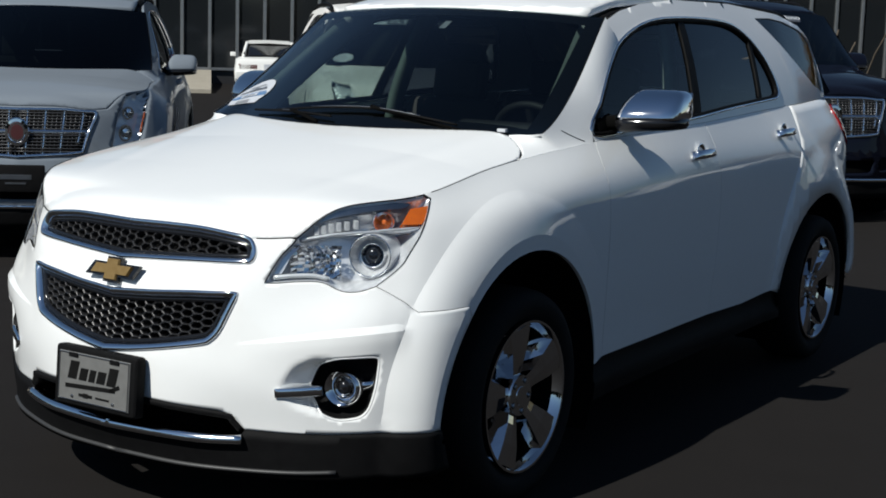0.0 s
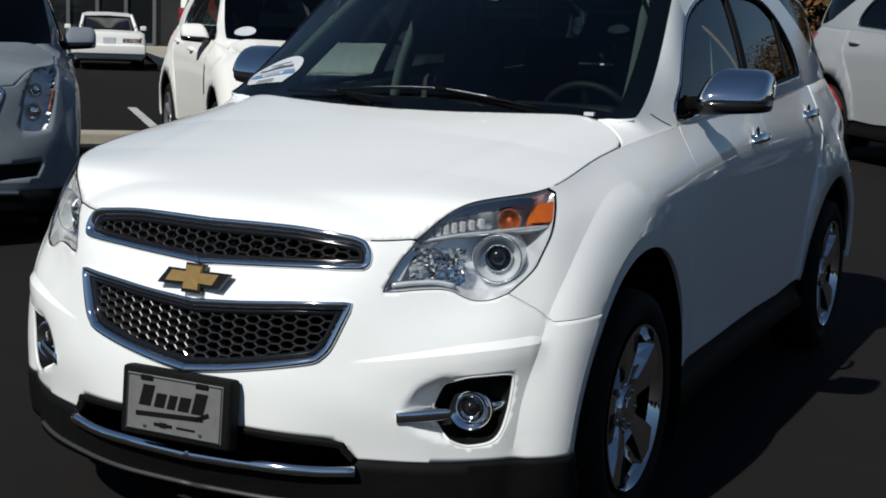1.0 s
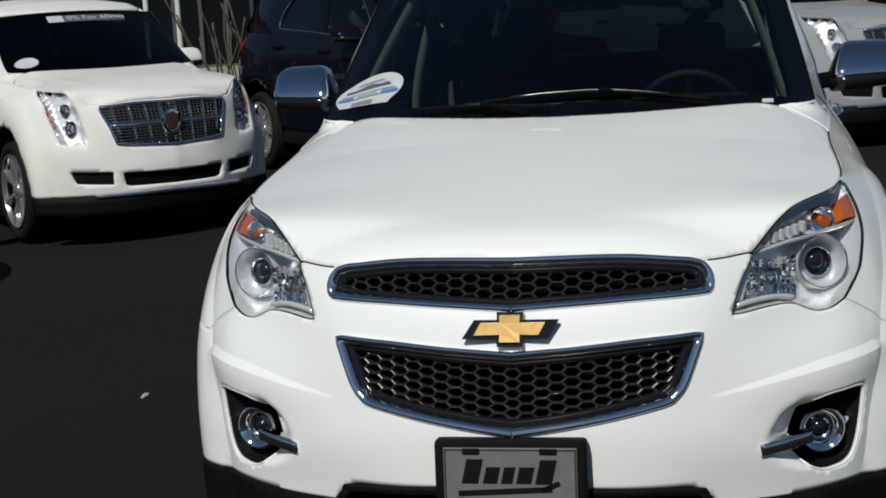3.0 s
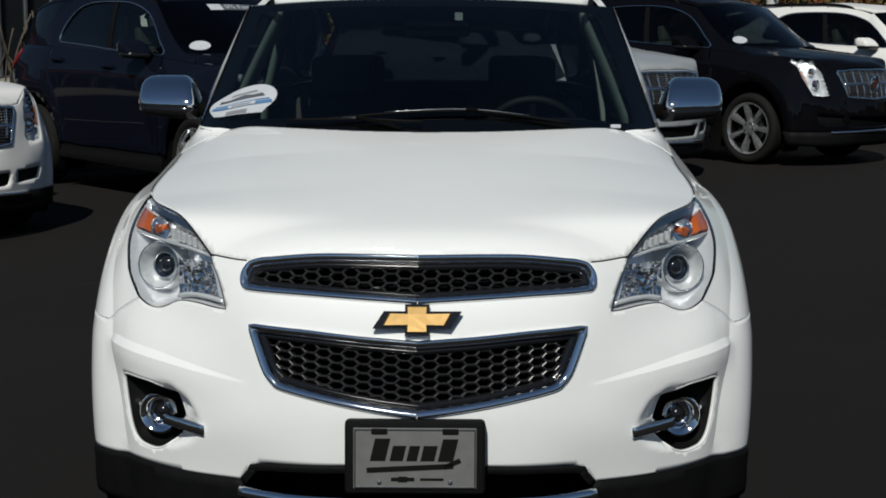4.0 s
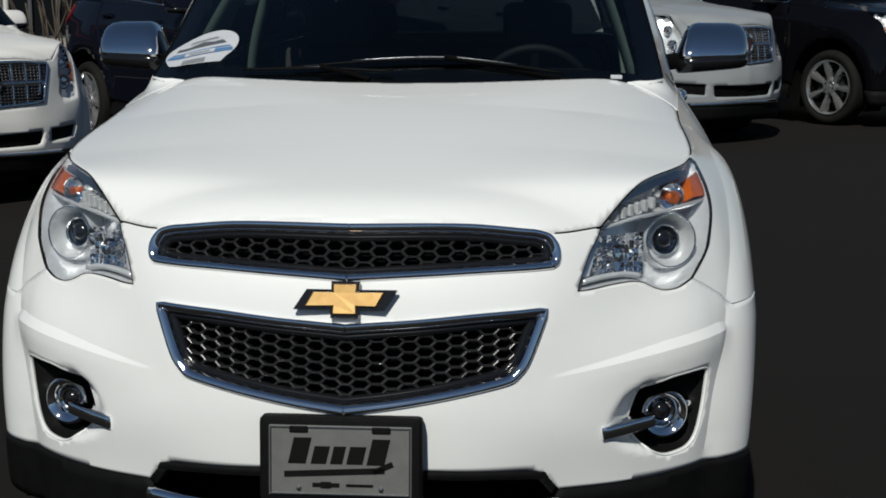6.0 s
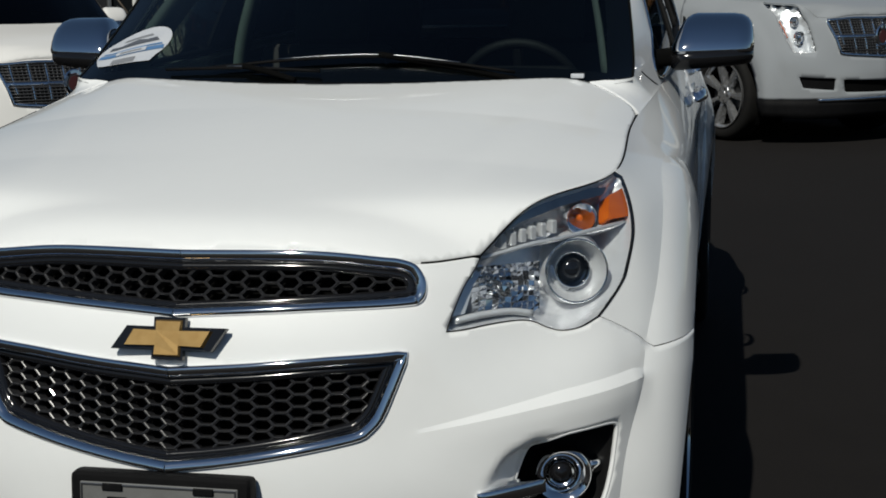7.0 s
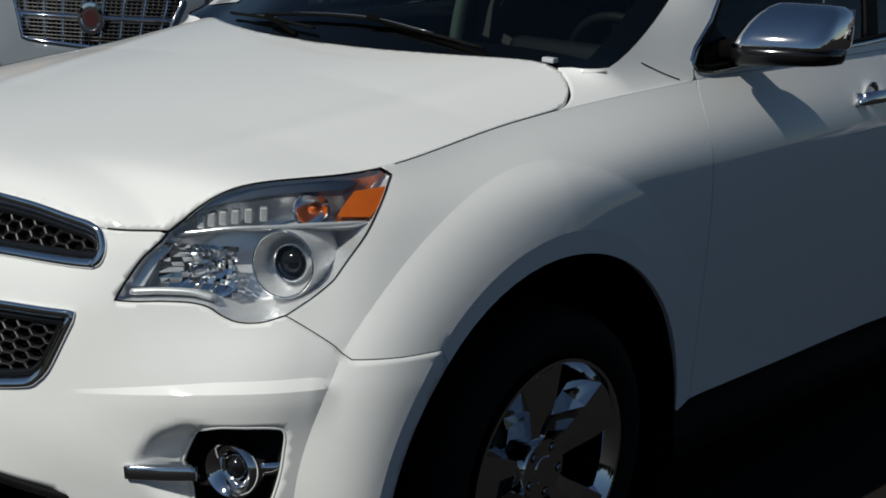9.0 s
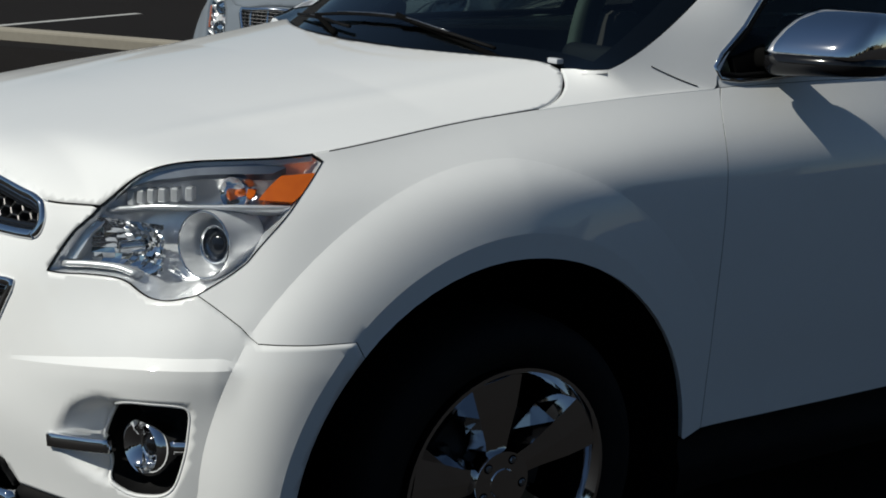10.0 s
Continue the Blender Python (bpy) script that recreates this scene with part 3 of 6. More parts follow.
sill = np.array([_v(u, 0) for u in np.linspace(*[np.interp(s[0], ARC, _us) for s in side((1.455, .25), (3.34, .28))], 16)] + side((3.33, .40), (3.23, .405), (2.53, .392), (1.9, .389), (1.5, .385), (1.452, .366)))


def sill_out(p):
    q = on_side(p)
    q[:, 0] += .030 * np.clip((.36 - q[:, 2]) / .05, 0, 1)
    return q


both("sill_cladding", sheet(sill_out, sill, [], .035, gap=.001, rim=.05, offset=-.014), BLACK, car, "matt black plastic sill")
low_rear = np.array([_v(11.0, 0), _v(12, 0), _v(13, 0), _v(13, 1), _v(12, 1), _v(11.15, 1)])
whole("rear_valance", sheet(on_side, low_rear, [], .05, gap=0, rim=.03), BLACK, car)

# Hood.
on_hood = lambda p: np.stack([p[:, 0], p[:, 1], hood_z(p[:, 0], p[:, 1])], 1)
_edge = [(p[0], p[1]) for p in TOP[0:int(6.36 * 40):5]]
_corner = smooth_line([(.784, 1.06), (.776, 1.102), (.757, 1.142), (.728, 1.178), (.692, 1.208), (.652, 1.229)], 3)
_rear = np.concatenate([_corner, smooth_line([(.652, 1.229), (.60, 1.226), (.55, 1.208), (.45, 1.158), (.343, 1.120), (.2, 1.088), (0, 1.074)], 3)[1:]])
hood_half = np.array([p for p in _edge if p[1] < 1.05] + [tuple(p) for p in _rear])
hood_half[0, 0] = 0
# Black strip in the hood's front joint, also in place of gap shade.
_u = np.linspace(2.12, 2.98, 16)
_gap = np.stack([np.interp(_u, _us, ARC), np.full(16, 6 * RISE - .001)], 1)
both("hood_seal", sweep(on_side(_gap), normal_at(_gap), [(-.0030, -.02), (-.0030, .0004), (.0008, .0004), (.0008, -.02)]), BLACK, car)
whole("hood", sheet(on_hood, hood_half, [], .011, gap=.0032, rim=.016), WHITE, car)


# Body above the shoulder line: pillars and roof side, with openings for the side glass.
on_upper = lambda p: np.stack([upper_x(p[:, 0], p[:, 1]), p[:, 0], p[:, 1]], 1)
DLO = smooth_line([(1.571, 1.188), (1.66, 1.295), (1.80, 1.420), (1.97, 1.525), (2.26, 1.603), (2.62, 1.628), (3.05, 1.622), (3.25, 1.570), (3.38, 1.470), (3.445, 1.36), (3.43, 1.300), (3.30, 1.286), (2.81, 1.258), (2.395, 1.228), (1.9, 1.205)], 4, True)
QUARTER = np.array([(3.46, 1.655), (3.65, 1.660), (3.85, 1.648), (4.10, 1.612), (4.285, 1.545), (4.322, 1.42), (4.322, 1.305), (4.20, 1.308), (4.04, 1.342), (3.76, 1.480)])
_roofside = [(2.05, 1.642), (2.25, 1.676), (2.6, 1.706), (3.2, 1.712), (3.8, 1.682), (4.1, 1.635), (4.3, 1.56), (4.33, 1.40), (4.33, 1.285)]
_below = [(y, float(np.interp(y, SIDE[:, 1], SIDE[:, 2]))) for y in np.linspace(4.3, 1.56, 36)]
upper = np.array([(1.905, 1.600)] + _roofside + _below + [(1.556, 1.200), (1.648, 1.305), (1.788, 1.434), (1.850, 1.490)])
both("side_frame", sheet(on_upper, upper, [DLO, QUARTER], .02, gap=.0005, rim=.02), WHITE, car)


def cut(poly, y, keep):
    """The part of an outline ahead of (keep -1) or behind (keep 1) a line across the car."""
    out = []
    for a, b in zip(poly, np.roll(poly, -1, 0)):
        if (a[0] - y) * keep >= 0:
            out.append(a)
        if (a[0] - y) * (b[0] - y) < 0:
            out.append(a + (b - a) * (y - a[0]) / (b[0] - a[0]))
    return np.array(out)


both("front_side_window", sheet(on_upper, cut(DLO, 2.50, -1), [], .05, gap=-.004, rim=0, offset=-.012), SIDEGLASS, car, "lightly tinted front side glass")
both("rear_side_window", sheet(on_upper, cut(DLO, 2.50, 1), [], .05, gap=-.004, rim=0, offset=-.012), TINTED, car, "dark tinted rear side glass")
both("quarter_window", sheet(on_upper, QUARTER, [], .05, gap=-.004, rim=0, offset=-.006), TINTED, car, "dark tinted rear quarter glass")
_d = on_upper(DLO)
_nd = np.stack([np.full(len(DLO), .93), 0 * DLO[:, 0], np.full(len(DLO), .35)], 1)
vf = sweep(_d, _nd, [(-.011, -.02), (-.011, .002), (-.006, .005), (0, .003), (0, -.02)], True)
both("window_trim", vf, CHROME, car, "thin bright trim round the side glass")
vf = sweep(_d, _nd, [(0, -.02), (0, .0025), (.012, .001), (.014, -.02)], True)
both("window_seal", vf, BLACK, car)
_bp = np.array([(2.42, 1.232), (2.495, 1.236), (2.61, 1.625), (2.55, 1.622)])
both("pillar_cover", sheet(on_upper, _bp, [], .03, gap=0, rim=.01, offset=-.004), BLACK, car)
_bp = np.array([(3.20, 1.280), (3.235, 1.281), (3.30, 1.545), (3.27, 1.56)])
both("window_divider", sheet(on_upper, _bp, [], .03, gap=0, rim=.01, offset=-.004), BLACK, car)

# Roof.
def roof_z(x, y):
    return np.interp(y, [1.70, 1.76, 1.9, 2.1, 2.6, 3.2, 3.8, 4.2, 4.45], [1.626, 1.638, 1.682, 1.726, 1.768, 1.774, 1.740, 1.67, 1.59]) - .12 * x * x


on_roof = lambda p: np.stack([p[:, 0], p[:, 1], roof_z(p[:, 0], p[:, 1])], 1)
_rf = [(x, 1.752 + .41 * x * x) for x in np.linspace(0, .585, 12)]
roof = np.array(_rf + [(.588, 2.2), (.59, 3.0), (.58, 3.8), (.55, 4.35), (.4, 4.44), (0, 4.47)])
whole("roof", sheet(on_roof, roof, [], .04, gap=0, rim=.03), WHITE, car)
_dy = np.linspace(1.905, 4.28, 30)
_dx, _dz = np.full(30, .603), np.interp(_dy, [p[0] for p in [(1.9, 1.596)] + _roofside], [p[1] for p in [(1.9, 1.596)] + _roofside]) - .004
vf = sweep(np.stack([_dx, _dy, _dz], 1), np.tile((.25, 0, .97), (30, 1)), [(-.016, -.04), (-.016, -.006), (.016, -.006), (.016, -.04)])
both("roof_moulding", vf, BLACK, car)
vf = tube(smooth_line([(.60, 2.55, 1.66), (.60, 2.64, 1.690), (.60, 2.8, 1.700), (.60, 3.2, 1.706), (.595, 3.8, 1.69), (.59, 3.98, 1.67), (.59, 4.05, 1.635)], 5), .014, 8)
both("roof_rail", vf, BLACK, car, "black roof rail")
_bk = [(x, z) for x, z in ((.0, 1.25), (.60, 1.25), (.70, 1.30), (.56, 1.58), (0, 1.59))]
on_back = lambda p: np.stack([p[:, 0], 4.62 - .55 * (p[:, 1] - 1.28) - .12 * p[:, 0] ** 2 - .35 * np.maximum(p[:, 0] - .45, 0), p[:, 1]], 1)
whole("rear_window", sheet(on_back, np.array(_bk), [], .06, gap=0, rim=0, flip=True), TINTED, car, "dark tinted rear glass")

# Windshield with its dark border, wipers, washer jet and sticker.
def on_shield(p):
    """Windshield from (across -1 .. 1, up 0 .. 1); its sides wrap down and outwards into the pillars."""
    a, b = p[:, 0], p[:, 1]
    back = through_points(np.array([0, .010, .036, .098, .160, .166]), np.minimum(np.abs(a), 1) * 5, 0)
    b = b + (1 - b) * .06 * np.clip((np.abs(a) - .91) / .09, 0, 1) ** 2      # rounded lower corners
    low = np.stack([.757 * a, 1.075 + back, 1.196 - .006 * a * a], 1)
    high = np.stack([.672 * a, 1.752 + .125 * a * a, 1.638 - .028 * a * a], 1)
    q = low + (high - low) * b[:, None]
    wrap = np.sin(math.pi * np.clip(b, 0, 1) ** .75) * np.abs(a) ** 6
    q[:, 2] += .060 * b * (1 - b) * (1 - .5 * a * a) - .058 * wrap
    q[:, 1] -= .04 * b * (1 - b)
    q[:, 0] += .019 * wrap * np.sign(a)
    return q


def shield_quad(a0, a1, b0, b1, na=40, nb=16, out=0.0):
    a, b = np.meshgrid(np.linspace(a0, a1, na), np.linspace(b0, b1, nb))
    v = on_shield(np.stack([a.ravel(), b.ravel()], 1)) + np.array((0, -.6, .8)) * out
    return v, [(j * na + i, j * na + i + 1, (j + 1) * na + i + 1, (j + 1) * na + i) for j in range(nb - 1) for i in range(na - 1)]


windshield = link_mesh("windshield", *shield_quad(-1, 1, 0, 1), GLASS, car, "large curved windshield")
link_mesh("dark_border", *joined(joined(shield_quad(-1, 1, -.02, .075, 40, 3, -.004), shield_quad(-.93, .93, .93, 1, 40, 3, -.004)),
                                 joined(shield_quad(-1, -.915, .075, 1, 6, 16, -.004), shield_quad(.915, 1, .075, 1, 6, 16, -.004))), GLOSSBLACK, windshield)
_ed = on_shield(np.stack([np.ones(24), np.linspace(0, 1, 24)], 1))
both("windshield_seal", tube(_ed - (.001, 0, .001), .0035, 6), VOID, car)


def pillar_panel():
    """The painted sweep from hood corner and fender up the windshield pillar: a patch between four edge lines."""
    ns, nt = 56, 14
    shoulder = on_side(np.array(_top(1.062, 1.549, 14)) - (0, .0028)) + (.0003, 0, .0004)
    beside = on_upper(np.array([(1.553, 1.182), (1.592, 1.228), (1.650, 1.298), (1.720, 1.366), (1.792, 1.428), (1.915, 1.507)])) + (.0015, 0, .001)
    end = on_hood(_corner[-1:])[0] + (.0015, .0010, .0010)
    glass_low = on_shield(np.array([(.91, 0), (.94, 0), (.965, 0), (.985, 0)])) + (0, -.003, .0015)
    glass_up = on_shield(np.stack([np.ones(16), np.linspace(0, 1, 16)], 1)) + (.003, -.001, .003)
    def even(line, share):
        d = np.concatenate([[0], np.cumsum(np.linalg.norm(np.diff(line, axis=0), axis=1))]) / share
        return np.stack([np.interp(np.linspace(0, d[-1], 200), d, line[:, k]) for k in range(3)], 1)
    def spread(first, second, turn):
        u = np.linspace(0, 1, ns)
        a, b = even(first, 1), even(second, 1)
        k = np.where(u < turn, u / turn * 199, 199 + (u - turn) / (1 - turn) * 199)
        line = np.concatenate([a, b[1:]])
        return np.stack([np.interp(k, np.arange(len(line)), line[:, c]) for c in range(3)], 1)
    inner = np.concatenate([end[None], glass_low, glass_up])
    outer = spread(shoulder, np.concatenate([shoulder[-1:], beside]), .5)
    turn = 1 + len(glass_low) + 3
    inner = spread(inner[:turn], inner[turn - 1:], .5)
    hood_side = on_hood(_corner) + (.0018, .0010, 0)
    d = np.linspace(0, 1, len(hood_side))
    t = np.linspace(0, 1, nt)
    first = np.stack([np.interp(t, d, hood_side[:, c]) for c in range(3)], 1)
    first += (outer[0] - first[0]) * (1 - t)[:, None] + (inner[0] - first[-1]) * t[:, None]
    v = []
    for i, u in enumerate(np.linspace(0, 1, ns)):
        flat_first = outer[0] + (inner[0] - outer[0]) * t[:, None]
        line = outer[i] + (inner[i] - outer[i]) * t[:, None] + (first - flat_first) * (1 - u) ** 3
        dip = np.array((.3, 0, .95)) * -.010 * math.sin(math.pi * min(1, u / .6)) if u < .6 else np.array((.8, -.4, .4)) * .006 * min(1, (u - .6) / .15)
        v += [q + dip * 4 * k * (1 - k) for q, k in zip(line, t)]
    v += [q - (0, 0, .012) for q in v[:nt]]
    v = np.array(v)
    faces = [(i * nt + j, (i + 1) * nt + j, (i + 1) * nt + j + 1, i * nt + j + 1) for i in range(ns - 1) for j in range(nt - 1)]
    faces += [(j, j + 1, ns * nt + j + 1, ns * nt + j) for j in range(nt - 1)]
    turn = v[26 * nt:27 * nt][2:11] + (.0008, 0, .0008)
    return (v, faces), turn


_panel, _joint = pillar_panel()
both("pillar_panel", _panel, WHITE, car)
both("pillar_joint", tube(_joint, .0013, 6), BLACK, car)
vf = sweep(on_shield(np.stack([np.linspace(-.865, .865, 40), np.full(40, .01)], 1)), np.tile((0, -.5, .86), (40, 1)), [(-.05, -.04), (-.05, -.012), (.03, -.006), (.03, -.02)])
link_mesh("cowl_panel", *vf, VOID, car, "black plastic panel below the windshield")


def wiper(stations, pivot):
    line = on_shield(smooth_line([(*p, 0) for p in stations], 5)[:, :2]) + np.array((0, -.008, .012))
    blade = link_mesh("wiper", *tube(line, .0045, 6), BLACK, car, "black windshield wiper")
    mid = line[len(line) // 2]
    arm = smooth_line([np.array(pivot), (np.array(pivot) + mid) / 2 + (0, -.004, .006), mid + (0, -.003, .006)], 6)
    link_mesh("wiper_arm", *tube(arm, .0075, 6), VOID, blade)
    link_mesh("blade_spine", *tube(line[4:-4] + (0, -.004, .005), .0014, 5), SATIN, blade)
    return blade


wiper(((-.43, .045), (-.12, .085), (.17, .100), (.40, .070), (.62, .022)), (.50, 1.19, 1.190))
wiper(((-.02, .030), (-.30, .045), (-.62, .035)), (-.08, 1.085, 1.200))
bm = box(bmesh.new(), (.034, .02, .012), pose(.622, 1.238, 1.203), .003)
part("washer_jet", bm, DECAL, car, "small white washer jet")


def on_glass_decal(name, shape, mat, parent, off, label=""):
    """A flat print laid on the windshield: an outline in (across, up)."""
    v2, f = fill(np.array(shape), [], .03)
    v = on_shield(v2) + np.array((0, -.75, .66)) * off
    return link_mesh(name, v, [tuple(t) for t in f], mat, parent, label)


_oval = [(-.838 + .148 * math.cos(a) + .02 * math.sin(a), .213 + .120 * math.sin(a)) for a in np.linspace(-.55, math.pi + .55, 26)]
_oval += [(-.838 - .115, .115), (-.838 + .098, .115)]
ST = -.103
sticker = on_glass_decal("oval_sticker", _oval, DECAL, car, .003, "white and blue oval sticker inside the windshield")
for shape, mat in (([(-.875, .168), (-.60, .182), (-.605, .206), (-.865, .192)], DECALBLUE), ([(-.862, .198), (-.615, .211), (-.62, .220), (-.855, .207)], DECALBLUE),
                   ([(-.845, .226), (-.64, .238), (-.66, .262), (-.70, .256), (-.74, .266), (-.80, .246), (-.84, .248)], DECALDARK), ([(-.80, .268), (-.68, .276), (-.69, .288), (-.79, .280)], DECALGREY),
                   ([(-.80, .118), (-.71, .121), (-.71, .152), (-.80, .149)], DECALGREY)):
    on_glass_decal("printed_bar", [(a + ST, b) for a, b in shape], mat, sticker, .0045)
on_glass_decal("printed_bar", [(a + ST, b) for a, b in ((-.80, .176), (-.68, .182), (-.68, .206), (-.80, .200))], DECAL, sticker, .006)
on_glass_decal("printed_bar", [(a + ST, b) for a, b in ((-.785, .184), (-.70, .188), (-.70, .196), (-.785, .192))], DECALGREY, sticker, .0072)


# Grilles.
def honeycomb(half, w, h, depth, back):
    """A mesh of flattened six-sided cells that fills an outline of the front and its mirror image."""
    ring = np.concatenate([half, (np.asarray(half) * (-1, 1))[::-1]])
    lo, hi = ring.min(0), ring.max(0)
    verts, faces = [], []
    shape = np.array([(-.5, 0), (-.25, -.5), (.25, -.5), (.5, 0), (.25, .5), (-.25, .5)])
    nx = int(hi[0] / (w * .75)) + 2
    cells = []
    for i in range(-nx, nx + 1):
        for j in range(int((hi[1] - lo[1]) / h) + 2):
            cells.append((i * w * .75, lo[1] + (j + (i % 2) * .5) * h))
    cells = np.array(cells)
    cells = cells[inside(cells, ring)]
    for c in cells:
        base = len(verts)
        for scale, lift in ((1.0, -.007), (.96, 0.0), (.85, -.001), (.78, -depth)):
            for s in shape:
                q = c + s * (w, h) * scale
                f = front_point(abs(q[0]), q[1])
                p, n = f
                p = p - n * (back - lift)
                verts.append((p[0] if q[0] >= 0 else -p[0], p[1], p[2]))
        for k in range(3):
            for a in range(6):
                b = (a + 1) % 6
                faces.append((base + k * 6 + a, base + k * 6 + b, base + k * 6 + 6 + b, base + k * 6 + 6 + a))
    return verts, faces


def front_point(x, z):
    """Place and normal of the nose at a front-view point."""
    i = np.argmin((_fp[:, 0] - x) ** 2 + (_fp[:, 2] - z) ** 2)
    p = _fp[i].copy()
    p[1] += (x - p[0]) * _fn[i][0] / -_fn[i][1] + (z - p[2]) * _fn[i][2] / -_fn[i][1]
    p[0], p[2] = x, z
    return p, _fn[i]


_fu, _fv = np.meshgrid(np.linspace(0, ARC[int(2.6 * 40)], 110), np.linspace(.1, 6 * RISE, 100))
_fl = np.stack([_fu.ravel(), _fv.ravel()], 1)
_fp, _fn = on_side(_fl), normal_at(_fl)


def grille(name, half, mesh_half, w, h, label):
    half = np.array(half)
    g = thing(name, label, "")
    g.parent = car
    line = resample(half, .012, False)
    nn = normal_at(line)
    vf = sweep(on_side(line), nn, [(.012, -.02), (.011, .003), (.008, .008), (.003, .009), (-.006, .004), (-.011, -.006), (-.013, -.035)])
    vf = (vf[0], vf[1][:-2])
    whole("chrome_frame", vf, CHROME, g, "chrome frame")
    vf = sweep(on_side(line), nn, [(-.012, -.035), (-.012, -.008), (-.024, -.013), (-.026, -.045)])
    whole("inner_frame", (vf[0], vf[1][:-2]), GLOSSBLACK, g)
    link_mesh("mesh", *honeycomb(np.array(mesh_half), w, h, .022, .016), GRILLE, g, "dark honeycomb mesh", smooth=False)
    flat_half = np.array(half)
    # Near-black sheet: the shade behind the mesh is put into its colour.
    whole("backing", sheet(on_side, flat_half, [], .05, gap=0, rim=0, offset=-.052), VOID, g)
    return g


grille("upper_grille", list(smooth_line(G_UP, 4)) + G_UP_TOP, [(0, .840), (.15, .847), (.297, .854), (.437, .860), (.437, .885), (.42, .907), (.38, .918), (0, .921)], .046, .0225, "chrome-framed narrow upper grille")
grille("lower_grille", list(smooth_line(G_LOW[:5], 3)) + list(smooth_line(G_LOW[4:8], 3)[1:]) + list(smooth_line(G_LOW[7:], 3)[1:]), [(0, .572), (.12, .582), (.24, .604), (.335, .626), (.365, .66), (.385, .70), (.405, .742), (.29, .737), (.14, .724), (0, .715)], .046, .0225, "chrome-framed lower grille")

# Badge: a plain gold bar with a taller middle block, on a dark bright-edged base.
def front_block(name, outline, mat, parent, x0, z0, low, high, bevel, label="", tilt=(1, 0)):
    """A raised shape on the nose: a front-view outline round (x0, z0)."""
    p, n = front_point(abs(x0), z0)
    n = np.array(n) * (0 if abs(x0) < .01 else 1, 1, 1)
    n = Vector(n).normalized()
    right = Vector((1, 0, 0)) if abs(x0) < .01 else Vector((0, 0, 1)).cross(n).normalized() * -1
    right = Vector((-n.y, n.x, 0)).normalized()
    if right.x < 0:
        right = -right
    up = n.cross(right)
    up = up if up.z > 0 else -up
    bm = bmesh.new()
    base = [bm.verts.new(Vector(p) + right * a + up * b + n * low) for a, b in outline]
    f = bm.faces.new(base)
    top = bmesh.ops.extrude_face_region(bm, geom=[f])["geom"]
    tv = [v for v in top if isinstance(v, bmesh.types.BMVert)]
    mid = sum((v.co for v in tv), Vector()) / len(tv)
    for v in tv:
        v.co += n * (high - low)
        d = v.co - mid
        v.co -= d.normalized() * bevel
    bmesh.ops.recalc_face_normals(bm, faces=bm.faces)
    return part(name, bm, mat, parent, label, smooth=False)


def cross_shape(w, h, cw, ch, slant):
    return [(-w + slant, h), (-cw, h), (-cw, ch), (cw, ch), (cw, h), (w + slant, h), (w - slant, -h), (cw, -h), (cw, -ch), (-cw, -ch), (-cw, -h), (-w - slant, -h)]


badge = front_block("badge", cross_shape(.098, .022, .031, .040, .014), GLOSSBLACK, car, 0, .782, .004, .016, .001, "plain gold badge on a dark chrome base")
front_block("gold_face", cross_shape(.078, .0155, .026, .034, .008), GOLD, badge, 0, .782, .016, .024, .004, "brushed gold face")

# Front plate in its black holder: the lettering is plain bars.
plate_holder = thing("number_plate", "grey front plate with plain black bars in a black holder", "")
plate_holder.parent = car
PL = pose(-.003, -.062, .452, -4, 0, 0)
bm = box(bmesh.new(), (.350, .045, .186), PL @ pose(0, .012, 0), .014, 3)
part("holder", bm, BLACK, plate_holder)
bm = box(bmesh.new(), (.305, .004, .152), PL @ pose(0, -.0125, 0), .0012, 1)
part("plate", bm, PLATE, plate_holder)
bm = bmesh.new()
for w, h, x, z in ((.300, .004, 0, .072), (.300, .003, 0, -.072), (.003, .146, -.1485, 0), (.003, .146, .1485, 0)):
    box(bm, (w, .003, h), PL @ pose(x, -.0155, z), .0008, 1)
part("raised_edge", bm, SATIN, plate_holder)
for w, h, x, z in ((.044, .056, -.086, .022), (.038, .038, -.042, .013), (.030, .038, -.004, .013), (.040, .038, .035, .013), (.044, .056, .082, .021)):
    slanted = Matrix.Identity(4)
    slanted[0][2] = math.tan(radians(13))
    part("black_bar", box(bmesh.new(), (w * .86, .0016, h), PL @ pose(x, -.0155, z) @ slanted, .0004, 1), PLATEDARK, plate_holder)
bm = bmesh.new()
box(bm, (.215, .0016, .013), PL @ pose(-.012, -.0155, -.024, 0, -3, 0), .0004, 1)
box(bm, (.045, .0016, .012), PL @ pose(.092, -.0155, -.013, 0, -24, 0), .0004, 1)
part("underline_bar", bm, PLATEDARK, plate_holder)
for w, h, x, d in ((.058, .009, -.030, .0016), (.022, .014, -.030, .0018), (.058, .006, .042, .0012)):
    part("small_bar", box(bmesh.new(), (w, d, h), PL @ pose(x, -.0155, -.052), .0003, 1), PLATEDARK, plate_holder)
for x, z in ((-.088, -.060), (.088, -.060)):
    part("screw", add_lathe(bmesh.new(), [(0, -.004), (.005, -.003), (.006, 0)], 10, "y", PL @ pose(x, -.0145, z)), SATIN, plate_holder)
for x in (-.088, .088):
    part("holder_clip", box(bmesh.new(), (.040, .006, .014), PL @ pose(x, -.016, .068), .002, 1), BLACK, plate_holder)


# Headlamps: housing, reflectors, projector, turn lamp and clear cover, on both sides.
def lamp_point(x, z, depth):
    p = flat(x, z, 0, 1.5, 5.6)[None]
    return (on_side(p) - normal_at(p) * depth)[0]


